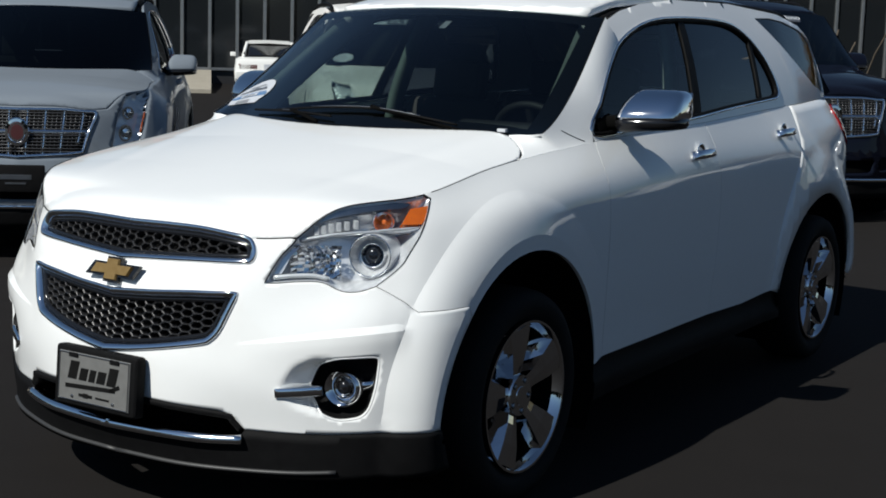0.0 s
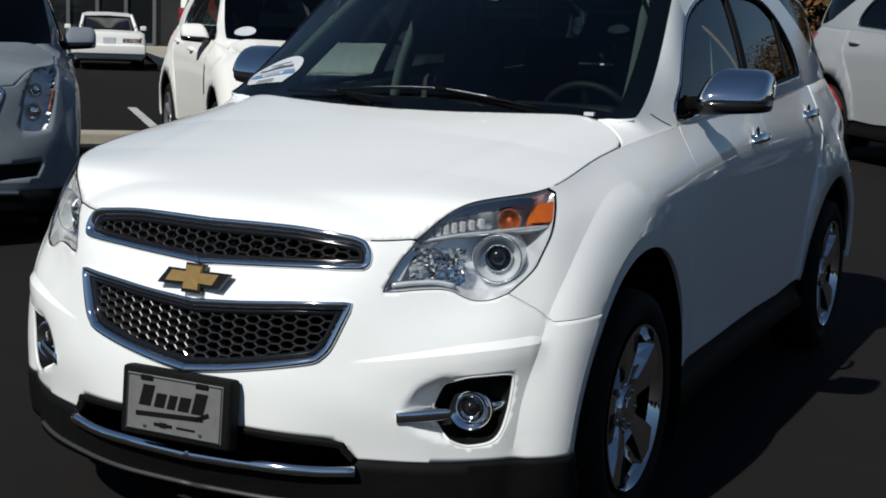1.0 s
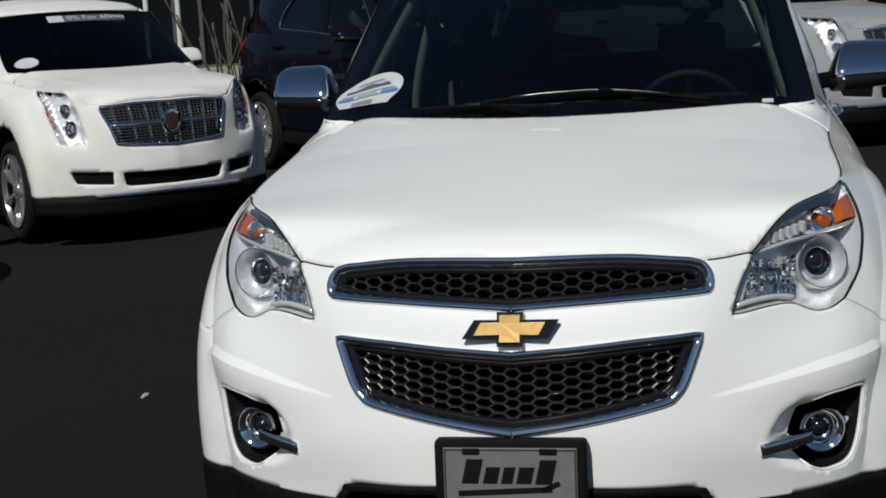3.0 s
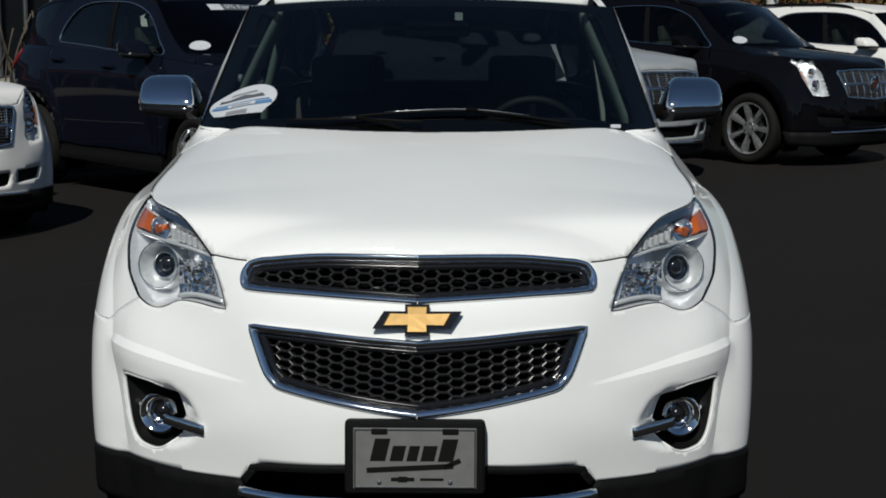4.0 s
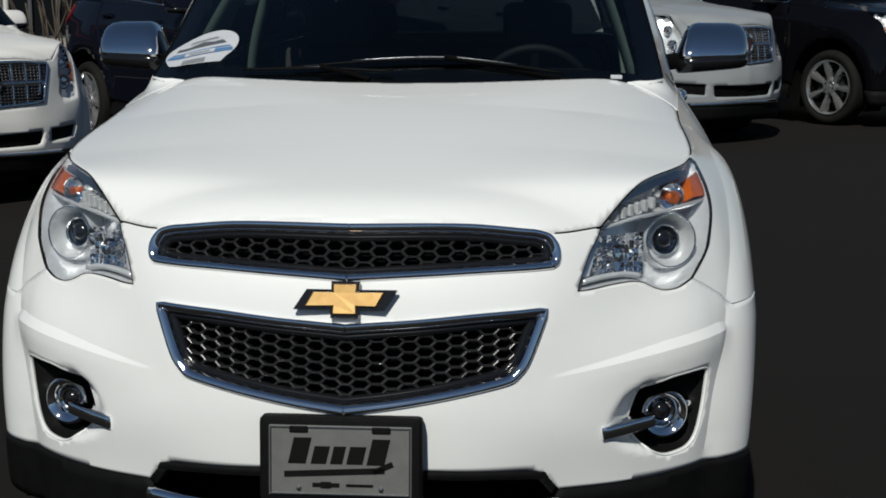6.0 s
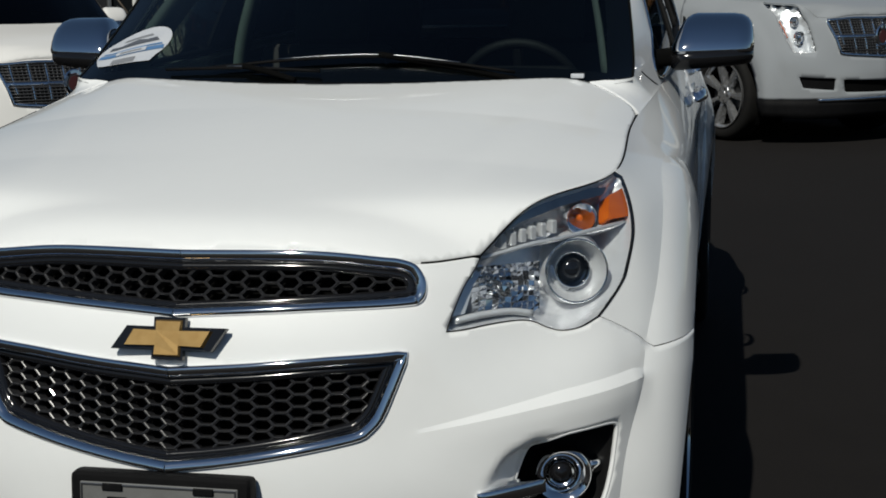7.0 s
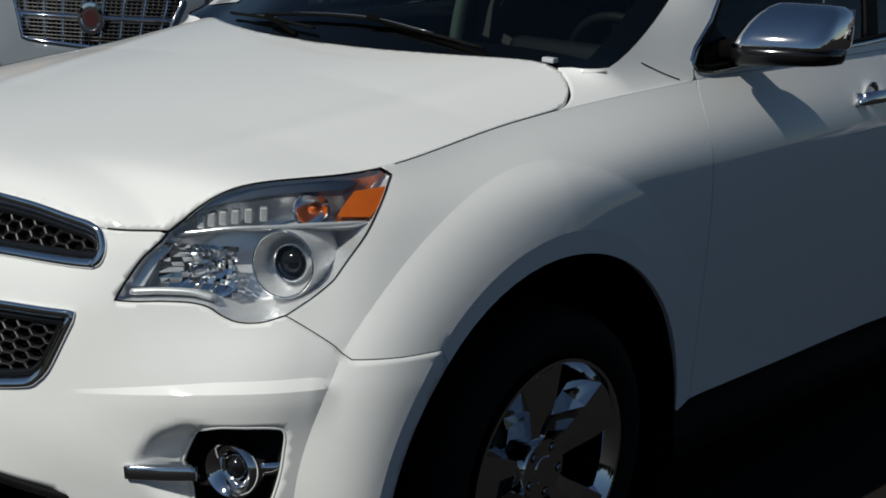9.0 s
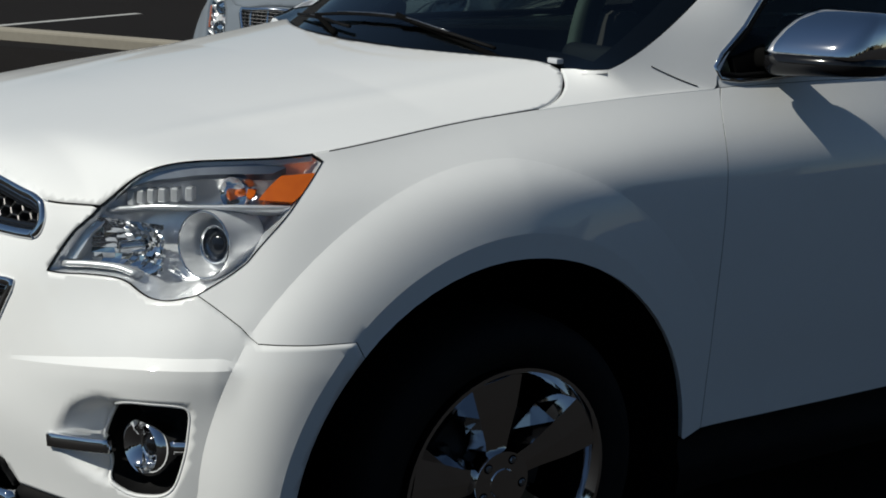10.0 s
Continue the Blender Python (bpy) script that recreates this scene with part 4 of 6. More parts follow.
def headlamp(s):
    """One headlamp; s is 1 on the driver's side, -1 on the other."""
    lamp = thing("headlamp", "clear headlamp with round projector and amber turn lamp", "")
    lamp.parent = car
    put = (lambda vf: vf) if s > 0 else (lambda vf: mirrored(*vf))
    flip = Matrix.Diagonal((s, 1, 1, 1))

    def add(name, bm, mat, label="", parent=None, smooth=True):
        for v in bm.verts:
            v.co = flip @ v.co
        if s < 0:
            bmesh.ops.reverse_faces(bm, faces=bm.faces)
        return part(name, bm, mat, parent or lamp, label, smooth)

    link_mesh("clear_cover", *put(sheet(on_side, LAMP, [], .016, gap=.002, rim=0, offset=.001)), LENS, lamp, "clear plastic cover")
    line = resample(LAMP, .012)
    link_mesh("seal", *put(sweep(on_side(line), normal_at(line), [(.0010, -.012), (.0008, .0012), (-.0009, .0012), (-.0013, -.003), (-.0013, -.008)], True)), BLACK, lamp)
    mid = LAMP.mean(0)
    inner = mid + (LAMP - mid) * .996
    edge = np.array(resample(LAMP, .004))

    def bowl(p):
        q, n = on_side(p), normal_at(p)
        d = np.min(np.linalg.norm(p[:, None] - edge[None], axis=2), axis=1)
        return q - n * (.004 + .080 * np.clip((d - .001) / .05, 0, 1) ** .8)[:, None]

    link_mesh("housing", *put(sheet(bowl, inner, [], .014, gap=0, rim=0)), LAMPGREY, lamp, "grey chrome housing")
    # Projector: tube, bezel rings and ball lens, looking ahead.
    c = Vector((.716, .348, .868))
    at = Matrix.Translation(c) @ pose(0, 0, 0, -5, 0, 22)
    add("projector_bezel", add_lathe(bmesh.new(), [(.029, .060), (.030, .034), (.033, .030), (.037, .033), (.040, .050)], 40, "y", at), CHROME, "chrome bezel")
    add("shroud", add_lathe(bmesh.new(), [(.038, .052), (.044, .047), (.050, .034), (.058, .008), (.061, .0), (.064, .001), (.066, .008), (.070, .04), (.080, .085)], 48, "y", at), SHROUD, "silver conical shroud")
    for radius, deep, thick in ((.0625, .0, .0022), (.035, .030, .0018)):
        ring = [(at @ Vector((radius * math.cos(k), deep, radius * math.sin(k)))) for k in np.linspace(0, 2 * math.pi, 40, endpoint=False)]
        link_mesh("bright_ring", *put(tube([tuple(q) for q in ring], thick, 6, True)), CHROME, lamp)
    lens = add("projector_lens", add_lathe(bmesh.new(), [(0, .028), (.011, .0295), (.020, .034), (.026, .043), (.029, .058)], 32, "y", at), GLOSSBLACK, "dark glass ball lens")
    add("lens_collar", add_lathe(bmesh.new(), [(.024, .046), (.027, .042), (.029, .048), (.029, .06)], 32, "y", at), CHROME, "", lens)
    # Main-beam reflector: a hollow of many small facets.
    r = Vector((.590, .232, .846))
    rng = random.Random(4)
    bm = bmesh.new()
    nx, nz = 11, 10
    for i in range(nx):
        for j in range(nz):
            lean = (rng.uniform(-.006, .006), rng.uniform(-.006, .006))
            quad = []
            for di, dj in ((0, 0), (1, 0), (1, 1), (0, 1)):
                u, w = (i + di) / nx, (j + dj) / nz
                hollow = .018 + .040 * (1 - (2 * u - 1) ** 2) * (1 - (2 * w - 1) ** 2) + (u - .5) * .09
                quad.append(bm.verts.new(r + Vector(((u - .5) * .118, hollow + lean[0] * (di - .5) + lean[1] * (dj - .5), (w - .5) * .100))))
            bm.faces.new(quad)
    add("reflector", bm, CHROME, "faceted chrome reflector", smooth=False)
    add("bulb_shield", add_lathe(bmesh.new(), [(0, -.020), (.011, -.018), (.013, 0), (.013, .03)], 14, "y", Matrix.Translation(r + Vector((0, .02, 0)))), CHROME)
    # Divider bar, ribbed upper strip and amber lamp.
    bar = front((.555, .915), (.60, .924), (.66, .936), (.72, .944), (.775, .952), (.812, .957))
    bar = smooth_line(bar, 5)
    link_mesh("divider", *put(sweep(on_side(bar), normal_at(bar), [(-.004, -.05), (-.004, -.016), (.003, -.014), (.006, -.05)])), LAMPGREY, lamp)
    low = front((.515, .806), (.56, .812), (.61, .814), (.65, .806))
    low = smooth_line(low, 5)
    link_mesh("lower_rib", *put(sweep(on_side(low), normal_at(low), [(-.007, -.04), (-.006, -.012), (.005, -.010), (.008, -.04)])), SHROUD, lamp)
    strip = np.array(front((.575, .950), (.60, .964), (.66, .989), (.73, 1.006), (.763, 1.010), (.768, 1.022)) + [np.array([s, 6 * RISE - .006]) for s in np.linspace(_b - .10, _a + .05, 12)])
    link_mesh("upper_bezel", *put(sheet(on_side, strip, [], .012, gap=0, rim=.03, offset=-.010)), SATIN, lamp, "satin grey upper bezel")
    for k in range(6):
        x, z = .592 + .0185 * k, .943 + .0050 * k
        p = Vector(lamp_point(x, z, .030))
        add("reflector_rib", box(bmesh.new(), (.014, .026, .026), Matrix.Translation(p) @ pose(0, 0, 0, 0, 0, 38 + 2 * k), .002, 1), SHROUD, smooth=False)
    seat_at = Matrix.Translation(lamp_point(.738, .974, .026)) @ pose(0, 0, 0, 0, 0, 24)
    add("bulb_reflector", add_lathe(bmesh.new(), [(.004, .036), (.016, .031), (.025, .019), (.030, .002), (.032, .0), (.033, .004), (.033, .03)], 20, "y", seat_at), CHROME, "bright bowl behind the amber bulb")
    add("amber_bulb", add_lathe(bmesh.new(), [(0, .009), (.0045, .010), (.0072, .014), (.0080, .022), (.006, .034)], 14, "y", seat_at), AMBER, "amber bulb")
    amber = front((.776, .963), (.811, .963), (.808, .992), (.802, 1.018), (.773, 1.007))
    link_mesh("turn_lamp", *put(sheet(on_side, np.array(amber), [], .012, gap=0, rim=.03, offset=-.008)), AMBER, lamp, "amber turn lamp lens")
    wall_in = front((.512, .815), (.527, .875), (.545, .908), (.560, .905), (.545, .868), (.533, .818))
    link_mesh("side_reflector", *put(sheet(on_side, np.array(wall_in), [], .012, gap=0, rim=.02, offset=-.020)), LAMPGREY, lamp)
    return lamp


for s in (1, -1):
    headlamp(s)


# Fog lamps with their black pocket and chrome bar.
def foglamp(s):
    lamp = thing("fog_lamp", "round chrome-ringed fog lamp in a black pocket", "")
    lamp.parent = car
    put = (lambda vf: vf) if s > 0 else (lambda vf: mirrored(*vf))
    rim, nn = resample(FOG, .008), None
    nn, edge = normal_at(rim), fog_dent(rim)
    inward = edge.mean(0) - edge
    inward -= nn * (inward * nn).sum(1)[:, None]
    inward /= np.linalg.norm(inward, axis=1)[:, None]
    n = len(rim)
    rings = [edge + nn * .001, edge - nn * .012 + inward * .001, edge - nn * .050 + inward * .008, edge - nn * .060 + inward * .022]
    v = np.concatenate(rings + [rings[-1].mean(0)[None]])
    f = [(k * n + i, k * n + (i + 1) % n, (k + 1) * n + (i + 1) % n, (k + 1) * n + i) for k in range(3) for i in range(n)] + [(3 * n + i, 3 * n + (i + 1) % n, 4 * n) for i in range(n)]
    link_mesh("pocket", *put((v, f)), BLACK, lamp)
    link_mesh("pocket_lip", *put(sweep(edge, nn, [(-.0030, -.008), (-.0026, -.0002), (0, .0009), (.0028, -.0004), (.0032, -.008)], True)), WHITE, lamp)
    p = Vector(lamp_point(.727, .481, .050))
    m = Matrix.Diagonal((s, 1, 1, 1)) @ Matrix.Translation(p) @ pose(0, 0, 0, 0, 0, 14)
    for name, prof, mat in (("ring", [(.024, .012), (.028, -.004), (.043, -.020), (.051, -.025), (.057, -.020), (.061, -.006), (.063, .035)], CHROME), ("reflector", [(.020, .012), (.022, -.002), (.025, -.004), (.026, .01)], REFLECTOR), ("lens", [(0, -.010), (.010, -.008), (.018, -.002), (.022, .006)], GLOSSBLACK)):
        bm = add_lathe(bmesh.new(), prof, 32, "y", m)
        part(name, bm, mat, lamp)
    path = front((.556, .470), (.60, .474), (.64, .478), (.675, .482))
    path = smooth_line(path, 4)
    off = np.linspace(.004, .0, len(path))[:, None]
    vf = sweep(on_side(path) + normal_at(path) * (off - .006), normal_at(path), [(-.015, -.018), (-.015, .006), (-.012, .010), (.012, .010), (.015, .005), (.015, -.018)])
    link_mesh("chrome_bar", *put(vf), CHROME, lamp, "chrome bar beside the lamp")
    path = smooth_line(front((.772, .490), (.79, .492), (.803, .494)), 4)
    vf = sweep(on_side(path) - normal_at(path) * .03, normal_at(path), [(-.013, -.02), (-.012, .006), (.012, .006), (.013, -.02)])
    link_mesh("chrome_end", *put(vf), CHROME, lamp)


for s in (1, -1):
    foglamp(s)


# Door mirrors and handles.
def mirror(s):
    m = thing("door_mirror", "chrome-capped door mirror on a black foot", "")
    m.parent = car
    def shell(rows, rounding):
        """A housing from level rings: (height at the inner end, at the outer end, ends in x, depth, middle in y)."""
        n, verts = 28, []
        for z_in, z_out, x0, x1, deep, y in rows:
            for i in range(n):
                a = 2 * math.pi * i / n
                c, q = math.cos(a), math.sin(a)
                x = (x0 + x1) / 2 + (x1 - x0) / 2 * abs(c) ** rounding * (1 if c > 0 else -1)
                k = (x - x0) / (x1 - x0)
                verts.append((x * s, y + deep * abs(q) ** rounding * (1 if q > 0 else -1) + .24 * (x - .946), z_in + (z_out - z_in) * k))
        k = len(rows)
        faces = [(j * n + i, j * n + (i + 1) % n, (j + 1) * n + (i + 1) % n, (j + 1) * n + i) for j in range(k - 1) for i in range(n)]
        faces += [tuple(range(n))[::-1], tuple(range((k - 1) * n, k * n))]
        return verts, (faces if s > 0 else [f[::-1] for f in faces])

    cap = [(1.242, 1.248, .836, 1.064, .090, 1.752), (1.252, 1.256, .836, 1.067, .094, 1.756), (1.275, 1.279, .844, 1.067, .090, 1.764), (1.300, 1.303, .854, 1.065, .082, 1.774),
           (1.322, 1.324, .864, 1.061, .070, 1.786), (1.338, 1.339, .876, 1.052, .056, 1.796), (1.349, 1.349, .890, 1.036, .040, 1.804), (1.354, 1.353, .905, 1.012, .022, 1.808)]
    link_mesh("chrome_cap", *shell(cap, .46), CHROME, m, "bright chrome cap")
    low = [(1.194, 1.210, .842, 1.046, .066, 1.758), (1.200, 1.215, .836, 1.060, .084, 1.755), (1.218, 1.229, .832, 1.066, .093, 1.752), (1.246, 1.252, .834, 1.066, .093, 1.752)]
    link_mesh("lower_shell", *shell(low, .6), GLOSSBLACK, m, "black lower shell")
    bm = bmesh.new()
    box(bm, (.16, .075, .050), Matrix.Diagonal((s, 1, 1, 1)) @ pose(.835, 1.730, 1.232, 0, -6, 17), .022, 4)
    box(bm, (.018, .12, .060), Matrix.Diagonal((s, 1, 1, 1)) @ pose(.792, 1.672, 1.216, 16, -14, 0), .008, 3)
    part("foot", bm, VOID, m)
    bm = box(bmesh.new(), (.17, .004, .085), Matrix.Diagonal((s, 1, 1, 1)) @ pose(.962, 1.866, 1.300, 0, 0, 14), .001, 1)
    part("mirror_glass", bm, CHROME, m)


for s in (1, -1):
    mirror(s)


def door_handle(y, z):
    p = side((y, z))[0]
    q, n = on_side([p])[0], normal_at([p])[0]
    for s in (1, -1):
        h = thing("door_handle", "bright chrome pull handle", "")
        h.parent = car
        rail = smooth_line([(q[0] + n[0] * .002, y - .095, z - .003), (q[0] + .028, y - .078, z), (q[0] + .038, y, z + .004), (q[0] + .028, y + .078, z + .004), (q[0] + .002, y + .095, z + .003)], 5) * (s, 1, 1)
        nn = np.tile((s * .95, 0, .3), (len(rail), 1))
        link_mesh("grip", *sweep(rail, nn, [(-.019, -.007), (-.017, .004), (-.008, .010), (.008, .010), (.017, .004), (.019, -.007)]), CHROME, h)
        bm = add_lathe(bmesh.new(), [(.044, .003), (.041, .004), (.036, -.006), (.022, -.016), (0, -.019)], 24, "x", Matrix.Diagonal((s, 1, 1, 1)) @ pose(q[0], y, z - .002))
        part("cup", bm, CHROME, h)


door_handle(2.36, 1.085)
door_handle(3.35, 1.135)


# Wheels: tyre, five broad chrome spokes, hub and brake disc. Built at its hub, facing +x.
def wheel_parts(root, rim=WHEEL, tr=.356, rr=.250, spokes=5, broad=1.0):
    tyre = [(rr - .012, -.05), (rr + .010, -.012), (rr + .03, .004), (tr - .045, .010), (tr - .016, -.004), (tr - .004, -.030), (tr, -.06), (tr, -.18), (tr - .012, -.215), (tr - .05, -.23), (rr, -.22)]
    link_mesh("tyre", *lathe(tyre, 56), RUBBER, root, "black rubber tyre")
    bm = bmesh.new()
    add_lathe(bm, [(rr - .008, -.04), (rr + .002, -.006), (rr + .004, .004), (rr - .004, .004), (rr - .012, -.006), (rr - .020, -.03)], 56, "x", Matrix())
    part("rim", bm, rim, root, "bright chrome rim")
    # Barrel coloured near-black for the shade within the wheel.
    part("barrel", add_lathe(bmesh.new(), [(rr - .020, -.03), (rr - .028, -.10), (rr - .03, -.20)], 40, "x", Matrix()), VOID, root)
    for k in range(spokes):
        bm = bmesh.new()
        pts = []
        for r, w, x in ((.052, .026, -.034), (.10, .033 * broad, -.022), (.165, .052 * broad, -.010), (rr - .012, .070 * broad, -.004)):
            pts.append([(x, -w * .92, r), (x + .003, 0, r), (x, w * .92, r), (x - .055, w * 1.45, r), (x - .055, -w * 1.45, r)])
        vs = [[bm.verts.new(p) for p in row] for row in pts]
        for a, b in zip(vs[:-1], vs[1:]):
            for i in range(5):
                bm.faces.new((a[i], a[(i + 1) % 5], b[(i + 1) % 5], b[i]))
        bm.faces.new(vs[0]), bm.faces.new(vs[-1][::-1])
        bmesh.ops.recalc_face_normals(bm, faces=bm.faces)
        bmesh.ops.rotate(bm, verts=bm.verts, cent=(0, 0, 0), matrix=Matrix.Rotation(2 * math.pi * k / spokes + .18, 3, "X"))
        part("spoke", bm, rim, root, smooth=False)
    bm = add_lathe(bmesh.new(), [(0, -.0155), (.030, -.0160), (.032, -.0185), (.068, -.0190), (.072, -.026), (.076, -.08)], 32, "x", Matrix())
    part("hub", bm, rim, root)
    for k in range(5):
        a = 2 * math.pi * (k + .5) / 5 + .18
        part("nut_recess", add_lathe(bmesh.new(), [(0, -.0183), (.0105, -.0183), (.012, -.021), (.012, -.03)], 12, "x", pose(0, .053 * math.sin(a) * -1, .053 * math.cos(a))), VOID, root)
    for k in range(5):
        a = 2 * math.pi * (k + .5) / 5 + .18
        bm = add_lathe(bmesh.new(), [(0, -.013), (.006, -.0135), (.0075, -.016), (.0075, -.05)], 8, "x", pose(0, .053 * math.sin(a) * -1, .053 * math.cos(a)))
        part("lug_nut", bm, SATIN, root)
    bm = add_lathe(bmesh.new(), [(.06, -.09), (.155, -.09), (.158, -.095), (.158, -.115), (.06, -.115)], 40, "x", Matrix())
    box(bm, (.07, .07, .13), pose(-.10, -.135, .02), .015, 2)
    part("brake_disc", bm, DISC, root, "grey steel brake disc")
    # Added near-black disc closes the wheel and stands in for shade behind the brake.
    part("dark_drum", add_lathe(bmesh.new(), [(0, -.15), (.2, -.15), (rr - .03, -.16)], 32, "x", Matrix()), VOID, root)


for wy in WHEELS_Y:
    for s in (1, -1):
        w = thing("wheel", "chrome five-spoke alloy wheel with black tyre", "")
        w.parent = car
        wheel_parts(w)
        w.matrix_basis = pose(s * .920, wy, HUB_Z + .004, 0, 0, 0 if s > 0 else 180)

# Wheel wells, inner shell and floor: near-black colour stands in for the shade inside.
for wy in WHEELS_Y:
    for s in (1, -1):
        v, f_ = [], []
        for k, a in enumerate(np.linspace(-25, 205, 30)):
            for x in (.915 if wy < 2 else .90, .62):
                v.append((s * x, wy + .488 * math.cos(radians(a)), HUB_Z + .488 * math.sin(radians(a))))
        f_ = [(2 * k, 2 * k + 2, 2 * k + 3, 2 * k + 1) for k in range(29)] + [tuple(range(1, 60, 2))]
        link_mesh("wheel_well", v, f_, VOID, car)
for u0, u1 in ((0.0, 4.55), (7.15, 9.35), (11.1, 13.0)):
    us, vs = np.linspace(u0, u1, 40), np.linspace(.15, 5.9, 12)
    a, b = np.meshgrid(us, vs)
    p = on_side(np.stack([np.interp(a.ravel(), _us, ARC), b.ravel() * RISE], 1))
    n = normal_at(np.stack([np.interp(a.ravel(), _us, ARC), b.ravel() * RISE], 1))
    deep = np.where((a.ravel() > 1.5) & (a.ravel() < 4.6), .15, .075)
    p = p - n * deep[:, None]
    p[:, 0] = np.maximum(p[:, 0], 0)
    vf = (p, [(j * 40 + i, j * 40 + i + 1, (j + 1) * 40 + i + 1, (j + 1) * 40 + i) for j in range(11) for i in range(39)])
    if 0 < u0 < 11:
        both("side_liner", vf, VOID, car)
    else:
        whole("front_liner" if u0 == 0 else "rear_liner", vf, VOID, car)
bm = box(bmesh.new(), (1.24, 3.9, .05), pose(0, 2.5, .26), .01, 1)
box(bm, (1.68, 1.8, .05), pose(0, 2.38, .262), .01, 1)
box(bm, (.84, .36, .03), pose(0, .47, .235), .01, 1)
box(bm, (.86, .9, .02), pose(0, .85, .86), .005, 1)
part("floor_pan", bm, VOID, car)

# Interior seen through the glass.
bm = box(bmesh.new(), (1.36, .56, .20), pose(0, 1.56, 1.06, -8, 0, 0), .06, 4)
box(bm, (.40, .20, .10), pose(.38, 1.70, 1.15, -10, 0, 0), .04, 4)
part("dashboard", bm, DASH, car, "black vinyl dashboard")
wheel_at = pose(.38, 1.90, 1.10, -66, 0, 0)
a = np.linspace(0, 2 * math.pi, 40, endpoint=False)
ring = [tuple(wheel_at @ Vector((.185 * math.cos(k), .185 * math.sin(k), 0))) for k in a]
steering = link_mesh("steering_wheel", *tube(ring, .016, 8, True), DASH, car, "black steering wheel")
bm = box(bmesh.new(), (.16, .12, .05), wheel_at, .02, 3)
for k in (0, 180, 270):
    box(bm, (.11, .03, .02), wheel_at @ pose(0, 0, 0, 0, 0, k) @ pose(.12, 0, 0), .006, 1)
part("steering_hub", bm, DASH, steering)


def seat(x, y):
    s = thing("car_seat", "dark cloth seat with headrest", "")
    s.parent = car
    part("cushion", box(bmesh.new(), (.50, .50, .16), pose(x, y - .28, .62, 6, 0, 0), .05, 3), SEAT, s)
    part("backrest", box(bmesh.new(), (.48, .16, .62), pose(x, y, .94, -14, 0, 0), .05, 3), SEAT, s)
    part("headrest", box(bmesh.new(), (.26, .10, .18), pose(x, y + .10, 1.33, -10, 0, 0), .04, 3), SEAT, s)


for x, y in ((.38, 2.42), (-.38, 2.42), (.38, 3.30), (-.38, 3.30)):
    seat(x, y)
bm = box(bmesh.new(), (.25, .035, .075), pose(.02, 1.97, 1.535, 12, 0, 0), .014, 3)
part("inside_mirror", bm, GLOSSBLACK, car)
on_glass_decal("windshield_tag", [(.13, .80), (.17, .80), (.17, .87), (.13, .87)], LAMPGREY, car, -.006, "small grey tag behind the glass")
for s in (1, -1):
    inner = smooth_line([(.680, 1.42, 1.18), (.640, 1.62, 1.33), (.575, 1.90, 1.53), (.550, 2.05, 1.59)], 6) * (s, 1, 1)
    nn = np.tile((-s * .7, -.1, -.2), (len(inner), 1))
    link_mesh("pillar_trim", *sweep(inner, nn, [(-.065, -.012), (-.045, .01), (.045, .01), (.065, -.012)]), TRIM, car, "pale grey cloth-covered pillar trim")
    inner = smooth_line([(.70, 2.42, 1.0), (.69, 2.46, 1.25), (.62, 2.54, 1.55), (.58, 2.58, 1.62)], 6) * (s, 1, 1)
    link_mesh("middle_pillar_trim", *sweep(inner, np.tile((-s, 0, -.2), (len(inner), 1)), [(-.06, -.012), (-.04, .012), (.04, .012), (.06, -.012)]), TRIM, car)
    part("door_lining", box(bmesh.new(), (.03, 1.9, .60), pose(s * .80, 2.55, .88, 0, s * -4, 0), .01, 1), DASH, car)
v = [(x, y, float(roof_z(np.array(x), np.array(y))) - .05) for y in np.linspace(1.95, 4.3, 12) for x in np.linspace(-.56, .56, 9)]
link_mesh("headlining", v, [(j * 9 + i, (j + 1) * 9 + i, (j + 1) * 9 + i + 1, j * 9 + i + 1) for j in range(11) for i in range(8)], TRIM, car)


# ---- the row of parked crossovers, on the same kind of body ----
def reuse(ob, parent, mat=None):
    """Another part on the mesh of an earlier one, with a finish of its own if given."""
    o = new(ob.name.split(".")[0], ob.data)
    o.parent = parent
    if mat:
        o.material_slots[0].link = "OBJECT"
        o.material_slots[0].material = mat
    return o


def car_parts(name):
    return [o for o in car.children if o.name.split(".")[0] == name]


